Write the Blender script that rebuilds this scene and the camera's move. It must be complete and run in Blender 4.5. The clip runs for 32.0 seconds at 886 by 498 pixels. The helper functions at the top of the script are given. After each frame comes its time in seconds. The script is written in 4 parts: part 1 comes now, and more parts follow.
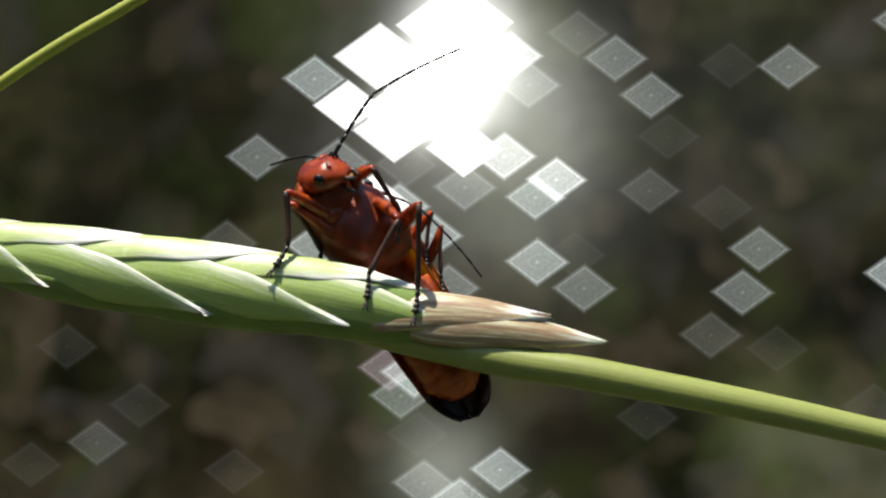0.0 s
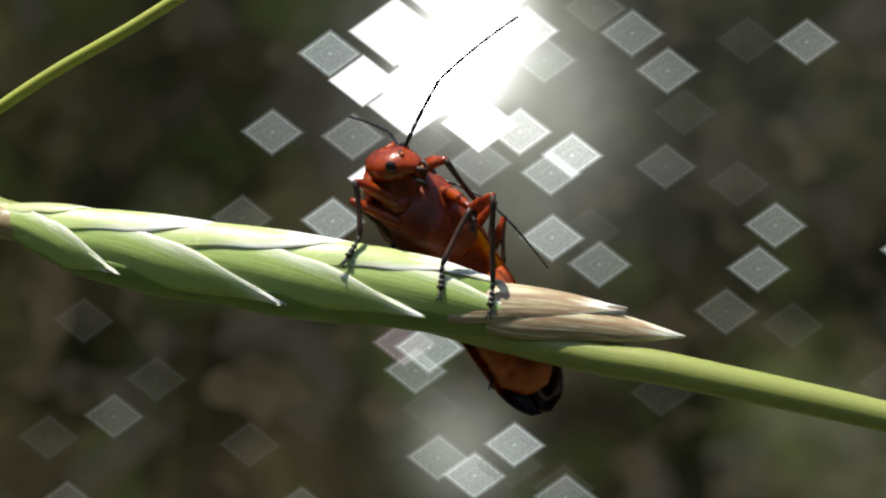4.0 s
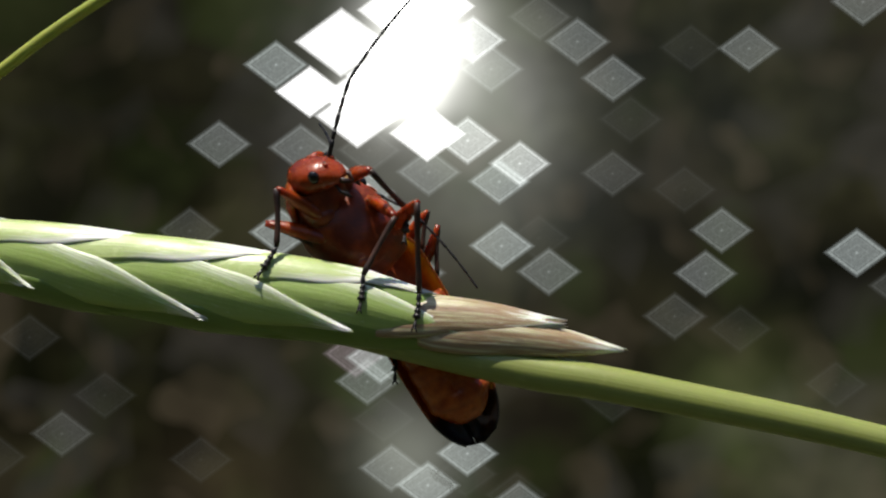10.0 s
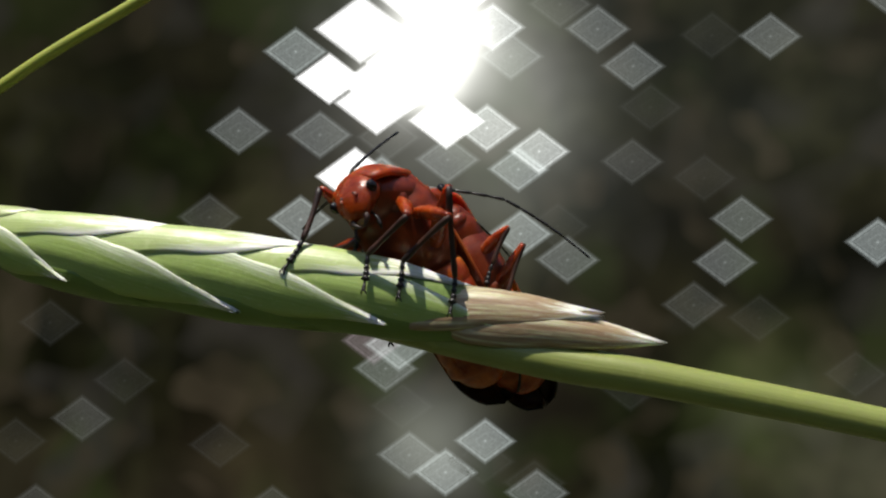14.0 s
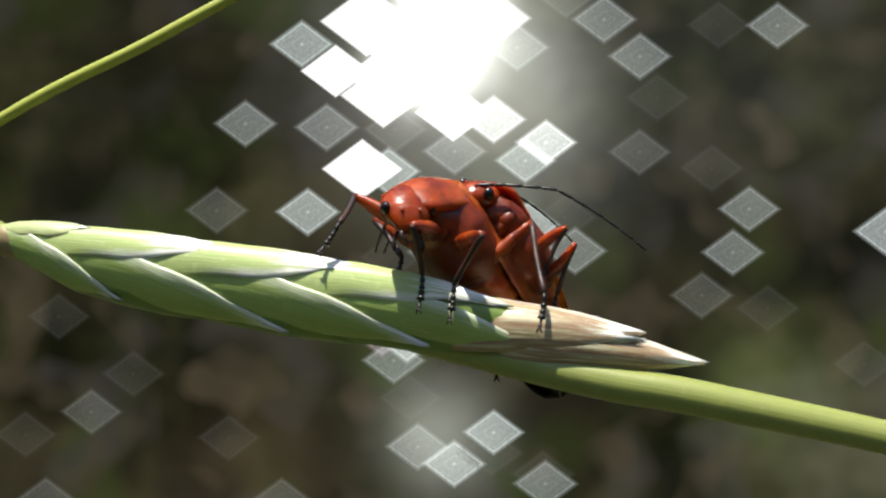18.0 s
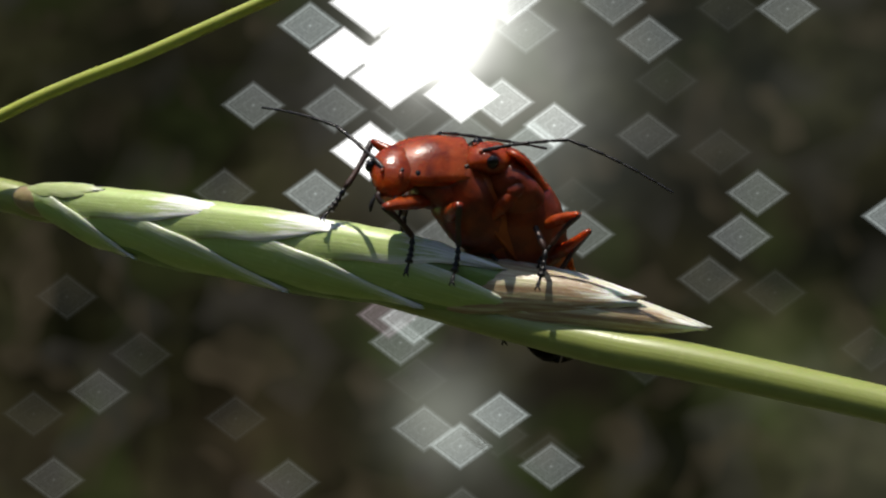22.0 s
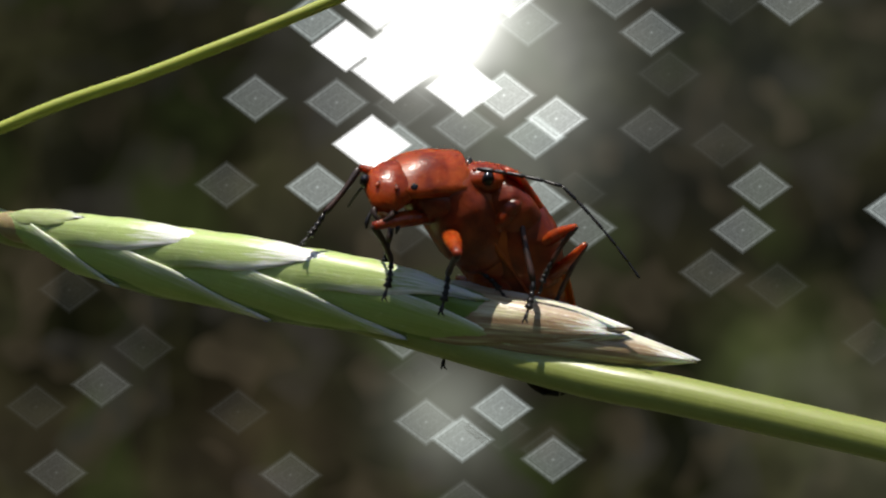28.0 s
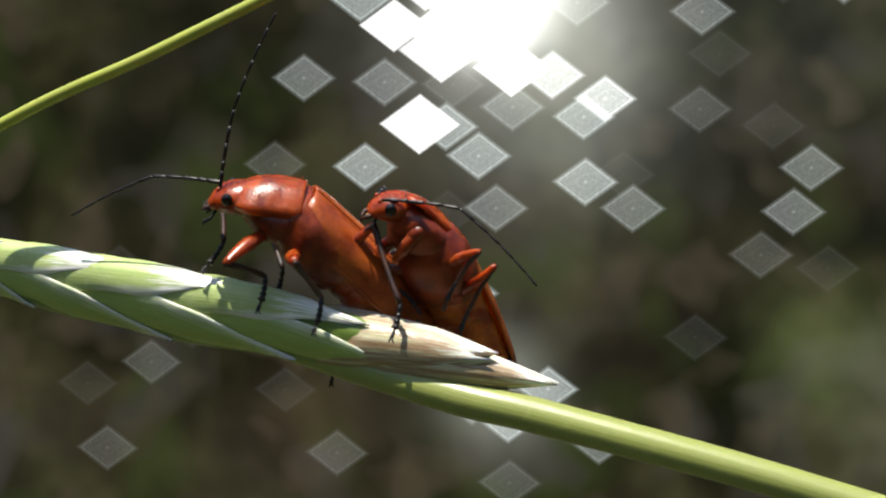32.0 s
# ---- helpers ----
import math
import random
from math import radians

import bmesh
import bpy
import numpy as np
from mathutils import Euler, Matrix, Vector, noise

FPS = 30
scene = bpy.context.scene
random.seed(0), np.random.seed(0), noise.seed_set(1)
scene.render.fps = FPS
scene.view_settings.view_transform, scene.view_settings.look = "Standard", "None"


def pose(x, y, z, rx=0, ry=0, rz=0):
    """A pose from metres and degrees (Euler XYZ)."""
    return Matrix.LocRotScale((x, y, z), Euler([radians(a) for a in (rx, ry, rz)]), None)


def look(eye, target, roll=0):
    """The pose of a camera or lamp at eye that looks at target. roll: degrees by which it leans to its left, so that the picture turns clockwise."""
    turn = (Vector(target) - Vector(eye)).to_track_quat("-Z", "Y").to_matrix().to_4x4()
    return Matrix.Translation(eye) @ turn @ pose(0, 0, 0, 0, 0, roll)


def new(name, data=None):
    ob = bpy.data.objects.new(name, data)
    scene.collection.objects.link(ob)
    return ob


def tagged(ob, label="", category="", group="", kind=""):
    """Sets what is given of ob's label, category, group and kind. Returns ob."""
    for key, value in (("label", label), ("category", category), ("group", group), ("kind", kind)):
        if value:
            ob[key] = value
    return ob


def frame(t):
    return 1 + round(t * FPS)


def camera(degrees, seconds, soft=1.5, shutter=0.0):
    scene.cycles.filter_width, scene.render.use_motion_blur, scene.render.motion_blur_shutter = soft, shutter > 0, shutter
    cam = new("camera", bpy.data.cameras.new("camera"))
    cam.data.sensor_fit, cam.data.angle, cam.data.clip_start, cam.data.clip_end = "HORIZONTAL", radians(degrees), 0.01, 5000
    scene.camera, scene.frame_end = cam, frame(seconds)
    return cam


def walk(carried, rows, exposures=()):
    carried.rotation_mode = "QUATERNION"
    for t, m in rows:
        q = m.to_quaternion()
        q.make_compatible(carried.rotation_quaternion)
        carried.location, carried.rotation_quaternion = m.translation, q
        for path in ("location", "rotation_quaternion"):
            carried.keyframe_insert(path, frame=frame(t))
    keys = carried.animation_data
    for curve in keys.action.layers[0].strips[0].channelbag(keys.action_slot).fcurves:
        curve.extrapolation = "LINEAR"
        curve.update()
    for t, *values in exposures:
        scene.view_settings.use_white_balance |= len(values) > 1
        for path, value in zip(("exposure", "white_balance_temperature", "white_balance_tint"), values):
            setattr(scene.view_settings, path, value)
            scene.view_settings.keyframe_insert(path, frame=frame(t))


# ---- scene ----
# Two red soldier beetles, paired, on a grass spikelet in a sunny meadow. Millimetre-sized things, built in metres.
MM = 0.001
LEVEL = 0.500
EYE_Y = -0.037695


def aim(tilt, turn, roll):
    """The handheld camera's pose: it stands on one spot, and tilts, turns and rolls by some degrees."""
    return pose(0, EYE_Y, LEVEL, tilt, 0, turn) @ pose(0, 0, 0, 0, 0, roll)


cam = camera(40, 32.0, soft=2.3)
walk(cam, [
    (0, aim(90.707, 1.465, 1.121)),
    (0.5, aim(90.574, 1.518, 1.121)),
    (1, aim(90.600, 1.571, 1.121)),
    (1.5, aim(90.619, 1.671, 1.160)),
    (2, aim(90.345, 1.770, 1.200)),
    (2.5, aim(89.831, 1.763, 1.239)),
    (3, aim(89.770, 1.969, 1.279)),
    (3.5, aim(89.647, 2.158, 1.282)),
    (5.5, aim(89.022, 1.964, 1.296)),
    (6, aim(88.767, 1.836, 1.300)),
    (6.5, aim(88.786, 1.809, 1.083)),
    (7, aim(89.071, 1.569, 0.866)),
    (7.5, aim(89.197, 1.357, 0.650)),
    (8, aim(89.456, 0.851, 0.433)),
    (8.5, aim(89.927, 0.054, 0.217)),
    (9, aim(90.000, 0.000, 0.000)),
    (9.5, aim(90.197, 0.148, 0.189)),
    (10, aim(90.020, -0.209, 0.377)),
    (10.5, aim(89.020, -0.141, 0.566)),
    (11, aim(88.764, 0.273, 0.755)),
    (11.5, aim(88.695, 0.527, 0.943)),
    (12, aim(88.944, 0.676, 1.132)),
    (12.5, aim(88.578, 0.393, 1.006)),
    (13, aim(89.224, 0.484, 0.879)),
    (13.5, aim(89.391, 0.468, 0.753)),
    (14, aim(89.425, 0.666, 0.626)),
    (14.5, aim(89.137, 0.891, 0.585)),
    (16.5, aim(89.183, 0.811, 0.420)),
    (17, aim(89.213, 0.745, 0.379)),
    (17.5, aim(89.192, 0.759, 0.338)),
    (18, aim(89.037, 1.012, 0.297)),
    (18.5, aim(88.777, 1.207, 0.347)),
    (19, aim(87.747, 1.163, 0.398)),
    (19.5, aim(88.710, 1.359, 0.448)),
    (20, aim(88.423, 1.554, 0.499)),
    (20.5, aim(88.152, 1.974, 0.525)),
    (21, aim(87.719, 1.464, 0.551)),
    (21.5, aim(88.139, 1.139, 0.577)),
    (22, aim(88.211, 1.347, 0.603)),
    (22.5, aim(88.152, 1.448, 0.628)),
    (23, aim(88.092, 1.044, 0.654)),
    (23.5, aim(87.980, 1.066, 0.680)),
    (24, aim(87.760, 1.352, 0.706)),
    (24.5, aim(87.514, 1.374, 0.732)),
    (25, aim(87.428, 1.316, 0.758)),
    (25.5, aim(87.896, 1.212, 0.734)),
    (27.5, aim(87.853, 1.492, 0.639)),
    (28, aim(87.895, 1.442, 0.615)),
    (28.5, aim(87.637, 0.215, 0.654)),
    (29, aim(87.857, 0.823, 0.694)),
    (29.5, aim(87.652, 3.367, 0.733)),
    (30, aim(87.554, 3.364, 0.773)),
    (30.5, aim(87.588, 3.492, 0.812)),
    (31, aim(87.357, 3.170, 0.851)),
    (31.5, aim(87.091, 3.409, 0.851)),
    (32, aim(86.932, 3.647, 0.851)),
], exposures=[(0, 0.70), (3, 0.67), (6, 0.50), (7, 0.13), (8, 1.17), (8.5, 1.17), (9, 0.50), (10, 0.22), (11, 1.07), (12, 0.65), (13, 0.50), (14, 0.15), (16.5, -0.07), (17, -0.07), (18, 0.87), (19, 0.44), (20, -0.2), (21, 0.24), (22, 0.21), (23, -0.05), (24, 0.42), (25, 0.66), (28, 0.34), (29, 0.12), (30, 0.06), (31, 0.58), (32, 0.86)])

# ---- light ----
SUN_FROM = Vector((-0.16, -0.15, 0.97)).normalized()
world = bpy.data.worlds.new("sky")
scene.world = world
world.use_nodes = True
wn = world.node_tree
sky = wn.nodes.new("ShaderNodeTexSky")
sky.sky_type = "NISHITA"
sky.sun_disc = False
sky.sun_elevation = math.asin(SUN_FROM.z)
sky.sun_rotation = math.atan2(SUN_FROM.x, SUN_FROM.y)
wn.links.new(sky.outputs["Color"], wn.nodes["Background"].inputs["Color"])
wn.nodes["Background"].inputs["Strength"].default_value = 0.1
sun_data = bpy.data.lights.new("sun", "SUN")
sun_data.energy = 5.0
sun_data.angle = radians(0.5)
sun_data.color = (1.0, 0.95, 0.86)
sun = new("sun", sun_data)
sun.matrix_world = look(SUN_FROM * 3, (0, 0, 0))


# ---- materials ----
class Nodes:
    """A small writer of node materials."""

    def __init__(self, name):
        self.mat = bpy.data.materials.new(name)
        self.mat.use_nodes = True
        self.tree = self.mat.node_tree
        self.bsdf = self.tree.nodes["Principled BSDF"]

    def add(self, kind, **values):
        node = self.tree.nodes.new(kind)
        for key, value in values.items():
            if key == "op":
                node.operation = value
            elif key == "mode":
                node.blend_type = value
            else:
                node.inputs[int(key[1:]) if key[0] == "i" and key[1:].isdigit() else key].default_value = value
        return node

    def link(self, a, b):
        self.tree.links.new(a, b)

    def math(self, op, a, b=0.0, c=0.0):
        node = self.add("ShaderNodeMath", op=op)
        for k, v in enumerate((a, b, c)):
            if isinstance(v, (int, float)):
                node.inputs[k].default_value = v
            else:
                self.link(v, node.inputs[k])
        return node.outputs[0]

    def mix(self, fac, a, b, mode="MIX"):
        node = self.tree.nodes.new("ShaderNodeMix")
        node.data_type, node.blend_type = "RGBA", mode
        for k, v in ((0, fac), (6, a), (7, b)):
            if isinstance(v, (int, float)):
                node.inputs[k].default_value = v
            elif isinstance(v, tuple):
                node.inputs[k].default_value = (*v, 1.0)[:4]
            else:
                self.link(v, node.inputs[k])
        return node.outputs[2]

    def coord(self, which="Object"):
        return self.tree.nodes.new("ShaderNodeTexCoord").outputs[which]

    def noise(self, scale, detail=3.0, rough=0.55, vector=None, stretch=None):
        node = self.tree.nodes.new("ShaderNodeTexNoise")
        node.inputs["Scale"].default_value = scale
        node.inputs["Detail"].default_value = detail
        node.inputs["Roughness"].default_value = rough
        v = vector if vector is not None else self.coord()
        if stretch:
            m = self.tree.nodes.new("ShaderNodeMapping")
            m.inputs["Scale"].default_value = stretch
            self.link(v, m.inputs["Vector"])
            v = m.outputs[0]
        self.link(v, node.inputs["Vector"])
        return node.outputs[0]

    def ramp(self, value, stops):
        node = self.tree.nodes.new("ShaderNodeValToRGB")
        el = node.color_ramp.elements
        while len(el) < len(stops):
            el.new(0.5)
        for e, (p, c) in zip(el, stops):
            e.position, e.color = p, (*c, 1.0)[:4] if isinstance(c, tuple) else (c, c, c, 1)
        self.link(value, node.inputs[0])
        return node.outputs[0]

    def bump(self, height, strength, distance):
        node = self.tree.nodes.new("ShaderNodeBump")
        node.inputs["Strength"].default_value = strength
        node.inputs["Distance"].default_value = distance
        self.link(height, node.inputs["Height"])
        self.link(node.outputs[0], self.bsdf.inputs["Normal"])

    def set(self, **values):
        for key, value in values.items():
            name = key.replace("_", " ").capitalize() if key not in ("IOR",) else key
            socket = self.bsdf.inputs[{"Base color": "Base Color", "Subsurface weight": "Subsurface Weight", "Subsurface scale": "Subsurface Scale",
                                       "Coat weight": "Coat Weight", "Coat roughness": "Coat Roughness", "Specular ior level": "Specular IOR Level",
                                       "Transmission weight": "Transmission Weight", "Sheen weight": "Sheen Weight"}.get(name, name)]
            if isinstance(value, tuple):
                socket.default_value = (*value, 1.0) if socket.type == "RGBA" and len(value) == 3 else value
            elif isinstance(value, (int, float)):
                socket.default_value = value
            else:
                self.link(value, socket)
        return self


def chitin(name, dark, light, rough=0.3, sss=0.35, black=()):
    """Insect cuticle: two tones, fine punctures and gloss. black: (axis, from, to) in mm, where it turns black."""
    n = Nodes(name)
    tone = n.noise(1300, 5.0, 0.6)
    colour = n.ramp(tone, [(0.38, dark), (0.64, light)])
    fine = n.noise(9000, 2.0)
    colour = n.mix(n.math("MULTIPLY", fine, 0.22), colour, tuple(v * 0.45 for v in dark))
    if black:
        axis, a, b = black
        xyz = n.tree.nodes.new("ShaderNodeSeparateXYZ")
        n.link(n.coord(), xyz.inputs[0])
        wob = n.math("MULTIPLY_ADD", n.noise(1500, 2.0), 0.0006, xyz.outputs[axis])
        fac = n.tree.nodes.new("ShaderNodeMapRange")
        n.link(wob, fac.inputs[0])
        fac.inputs[1].default_value, fac.inputs[2].default_value = a * MM + 0.0003, b * MM + 0.0003
        colour = n.mix(fac.outputs[0], colour, (0.006, 0.005, 0.005))
    n.set(base_color=colour, roughness=n.ramp(n.noise(2200, 3.0), [(0.3, rough), (0.7, rough + 0.16)]), coat_weight=0.06, coat_roughness=0.15, specular_ior_level=0.34)
    if sss:
        n.set(subsurface_weight=sss, subsurface_scale=0.0009)
        n.bsdf.inputs["Subsurface Radius"].default_value = (1.0, 0.35, 0.12)
    n.bump(n.math("ADD", n.noise(14000, 2.0), n.math("MULTIPLY", n.noise(2600, 3.0), 1.2)), 0.22, 0.00005)
    return n.mat


M_RED = chitin("red_cuticle", (0.1, 0.012, 0.003), (0.24, 0.037, 0.006), 0.28, 0.5)
M_HEAD = chitin("head_cuticle", (0.14, 0.015, 0.002), (0.31, 0.045, 0.005), 0.18, 0.5)
M_PRON = chitin("pronotum_cuticle", (0.16, 0.018, 0.002), (0.37, 0.064, 0.006), 0.26, 0.65)
M_ABD = chitin("abdomen_cuticle", (0.24, 0.03, 0.006), (0.55, 0.14, 0.02), 0.22, 0.4)
M_ELY = chitin("wing_case_cuticle", (0.2, 0.03, 0.004), (0.38, 0.08, 0.01), 0.3, 0.12, black=(0, -5.35, -5.75))
M_ELY_SMALL = chitin("small_wing_case_cuticle", (0.2, 0.03, 0.004), (0.38, 0.08, 0.01), 0.3, 0.12, black=(0, -4.5, -4.9))
M_FEM = chitin("thigh_cuticle", (0.13, 0.015, 0.003), (0.3, 0.05, 0.006), 0.16, 0.4)
M_TIB = chitin("shin_cuticle", (0.016, 0.009, 0.007), (0.055, 0.02, 0.011), 0.42, 0)
M_BLK = chitin("black_cuticle", (0.006, 0.005, 0.005), (0.016, 0.012, 0.01), 0.3, 0)
M_HAIR = chitin("hair_skin", (0.3, 0.12, 0.05), (0.5, 0.25, 0.1), 0.4, 0)
M_LIP = chitin("lip_cuticle", (0.34, 0.12, 0.04), (0.62, 0.36, 0.17), 0.12, 0.3)
M_EYE = chitin("eye_cuticle", (0.004, 0.003, 0.003), (0.008, 0.006, 0.006), 0.06, 0)


def plant(name, green, pale, vein=20.0, paper="", brown=0.0, soft=0.36, flip=False, relief=0.22):
    """Grass tissue with long veins; paper: "tip" or "shoulder", where it turns to dry, white skin; brown: a dry flush."""
    n = Nodes(name)
    uv = n.coord("UV")
    sep = n.tree.nodes.new("ShaderNodeSeparateXYZ")
    n.link(uv, sep.inputs[0])
    u, v = sep.outputs[0], sep.outputs[1]
    if flip:
        v = n.math("SUBTRACT", 1.0, v)
    lines = n.noise(1.0, 3.0, 0.6, uv, (2.5, vein, 1.0))
    blot = n.noise(700, 4.0)
    colour = n.ramp(lines, [(0.5 - soft, green), (0.5 + soft, pale)])
    colour = n.mix(n.math("MULTIPLY", blot, 0.55), colour, tuple(0.6 * g for g in green))
    colour = n.mix(n.ramp(n.noise(2600, 3.0), [(0.6, 0.0), (0.72, 0.35)]), colour, pale)
    if brown:
        fac = n.ramp(n.noise(1.0, 3.0, 0.6, uv, (3.0, 14.0, 1.0)), [(0.36, 0.0), (0.54, brown)])
        colour = n.mix(fac, colour, (0.25, 0.145, 0.075))
        colour = n.mix(n.ramp(n.noise(1.0, 3.0, 0.6, uv, (2.0, 34.0, 1.0)), [(0.56, 0.0), (0.66, 0.7)]), colour, (0.12, 0.06, 0.04))
    if paper:
        rag = n.math("SUBTRACT", n.noise(1.0, 4.0, 0.65, uv, (5.0, 9.0, 1.0)), 0.5)
        thread = n.math("SUBTRACT", n.noise(1.0, 3.0, 0.6, uv, (2.0, 40.0, 1.0)), 0.5)
        worn = n.math("MULTIPLY_ADD", thread, 0.5, n.math("MULTIPLY_ADD", rag, 0.55, u))
        if paper == "tip":
            end = n.ramp(worn, [(0.66, 0.0), (0.76, 1.0)])
            rim = n.math("MULTIPLY", n.ramp(n.math("MULTIPLY_ADD", rag, 0.22, v), [(0.06, 1.0), (0.16, 0.0)]), n.ramp(u, [(0.38, 0.0), (0.55, 1.0)]))
        else:
            end = n.ramp(worn, [(0.84, 0.0), (0.95, 1.0)])
            rim = n.math("MULTIPLY", n.ramp(n.math("MULTIPLY_ADD", thread, 0.35, n.math("MULTIPLY_ADD", rag, 0.5, n.math("MULTIPLY_ADD", u, 0.12, v))), [(0.7, 0.0), (0.98, 0.7)]), n.ramp(u, [(0.1, 0.0), (0.3, 1.0)]))
        fac = n.math("MAXIMUM", end, rim)
        fleck = n.math("MULTIPLY", n.ramp(n.noise(1.0, 4.0, 0.65, uv, (7.0, 16.0, 1.0)), [(0.64, 0.0), (0.7, 0.7)]), n.ramp(u, [(0.2, 0.0), (0.5, 1.0)]))
        fac = n.math("MAXIMUM", fac, fleck)
        white = n.ramp(lines, [(0.3, (0.42, 0.46, 0.31)), (0.46, (0.68, 0.7, 0.6)), (0.62, (0.88, 0.89, 0.83))])
        colour = n.mix(fac, colour, white)
    n.set(base_color=colour, roughness=n.ramp(blot, [(0.35, 0.32), (0.65, 0.5)]), subsurface_weight=0.2, subsurface_scale=0.00022)
    n.bsdf.inputs["Subsurface Radius"].default_value = (0.6, 1.0, 0.25)
    n.bump(n.math("ADD", lines, n.math("MULTIPLY", n.noise(6000, 2.0), 0.6)), relief, 0.00006)
    return n.mat


M_STEM = plant("grass_stem_skin", (0.205, 0.24, 0.045), (0.32, 0.35, 0.11), vein=24.0, soft=0.4)
M_CORE = plant("spikelet_green", (0.13, 0.21, 0.035), (0.21, 0.29, 0.065))
M_SCALE = plant("upper_scale_skin", (0.35, 0.45, 0.115), (0.55, 0.64, 0.3), paper="tip")
M_LOWER = plant("lower_scale_skin", (0.28, 0.4, 0.08), (0.46, 0.57, 0.2), paper="shoulder")
M_PALE = plant("pale_scale_skin", (0.34, 0.41, 0.13), (0.5, 0.55, 0.3), paper="shoulder")
M_DRY = plant("dry_scale_skin", (0.46, 0.43, 0.24), (0.7, 0.64, 0.44), paper="shoulder", brown=0.85, soft=0.16, flip=True, relief=0.35)
M_BLADE = plant("grass_blade_skin", (0.3, 0.33, 0.04), (0.42, 0.45, 0.08), vein=30.0, soft=0.4, relief=0.05)


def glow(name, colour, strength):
    """A defocused spot of light, painted as emission: even inside, with a bright rim, faint rings and a core;
    see-through.
    """
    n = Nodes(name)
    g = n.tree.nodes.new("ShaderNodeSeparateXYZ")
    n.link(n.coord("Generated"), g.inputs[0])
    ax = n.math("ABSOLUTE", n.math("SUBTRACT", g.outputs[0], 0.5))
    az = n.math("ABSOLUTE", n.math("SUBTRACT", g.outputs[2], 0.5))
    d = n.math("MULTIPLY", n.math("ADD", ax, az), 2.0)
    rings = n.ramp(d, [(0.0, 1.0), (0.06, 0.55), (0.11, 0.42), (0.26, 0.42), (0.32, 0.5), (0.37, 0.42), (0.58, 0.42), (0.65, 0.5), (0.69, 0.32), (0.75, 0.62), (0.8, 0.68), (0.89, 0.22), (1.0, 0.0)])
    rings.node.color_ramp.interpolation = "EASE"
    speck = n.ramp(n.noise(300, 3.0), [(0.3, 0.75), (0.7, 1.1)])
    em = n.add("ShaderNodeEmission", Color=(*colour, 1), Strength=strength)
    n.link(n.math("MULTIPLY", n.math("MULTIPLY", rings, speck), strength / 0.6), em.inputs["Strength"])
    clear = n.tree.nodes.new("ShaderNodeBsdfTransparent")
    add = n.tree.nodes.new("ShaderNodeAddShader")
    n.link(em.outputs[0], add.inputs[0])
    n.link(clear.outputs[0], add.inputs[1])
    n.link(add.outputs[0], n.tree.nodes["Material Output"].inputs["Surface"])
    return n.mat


# ---- mesh helpers ----
def part(name, bm, material, parent=None, label="", smooth=True):
    """One mesh object, built in millimetres, linked under a thing or a part."""
    bmesh.ops.recalc_face_normals(bm, faces=bm.faces)
    bmesh.ops.scale(bm, vec=(MM, MM, MM), verts=bm.verts)
    me = bpy.data.meshes.new(name)
    bm.to_mesh(me)
    bm.free()
    if smooth:
        me.shade_smooth()
    me.materials.append(material)
    ob = new(name, me)
    if parent is not None:
        ob.parent = parent
    return tagged(ob, label)


def skin(bm, rings, cap=True):
    """Faces between rings of equally many points; UV u runs along, v around."""
    layer = bm.loops.layers.uv.verify()
    vs = [[bm.verts.new(p) for p in r] for r in rings]
    n = len(rings[0])
    for i in range(len(vs) - 1):
        for j in range(n):
            k = (j + 1) % n
            f = bm.faces.new((vs[i][j], vs[i][k], vs[i + 1][k], vs[i + 1][j]))
            for loop, (a, b) in zip(f.loops, ((i, j), (i, j + 1), (i + 1, j + 1), (i + 1, j))):
                loop[layer].uv = (a / (len(vs) - 1), b / n)
    if cap:
        bm.faces.new(vs[0])
        bm.faces.new(vs[-1])
    return bm


def tube(bm, points, radii, sides=10, squash=1.0):
    """A round, tapering tube through the points."""
    pts = [Vector(p) for p in points]
    rings = []
    side = None
    for i, p in enumerate(pts):
        d = (pts[min(i + 1, len(pts) - 1)] - pts[max(i - 1, 0)]).normalized()
        if side is None:
            side = d.cross(Vector((0, 0, 1)) if abs(d.z) < 0.9 else Vector((1, 0, 0))).normalized()
        side = (side - d * side.dot(d)).normalized()
        up = side.cross(d)
        r = max(radii[i], 0.004)
        rings.append([p + (side * math.cos(a) + up * math.sin(a) * squash) * r for a in (2 * math.pi * k / sides for k in range(sides))])
    return skin(bm, rings)


def smooth_path(points, radii, steps=8):
    """Catmull-Rom through the points, with the radii."""
    p = [Vector(q) for q in points]
    out, rr = [], []
    for i in range(len(p) - 1):
        a, b, c, d = p[max(i - 1, 0)], p[i], p[i + 1], p[min(i + 2, len(p) - 1)]
        for k in range(steps):
            t = k / steps
            out.append(0.5 * (2 * b + (c - a) * t + (2 * a - 5 * b + 4 * c - d) * t * t + (3 * b - a - 3 * c + d) * t ** 3))
            rr.append(radii[i] + (radii[i + 1] - radii[i]) * t)
    return out + [p[-1]], rr + [radii[-1]]


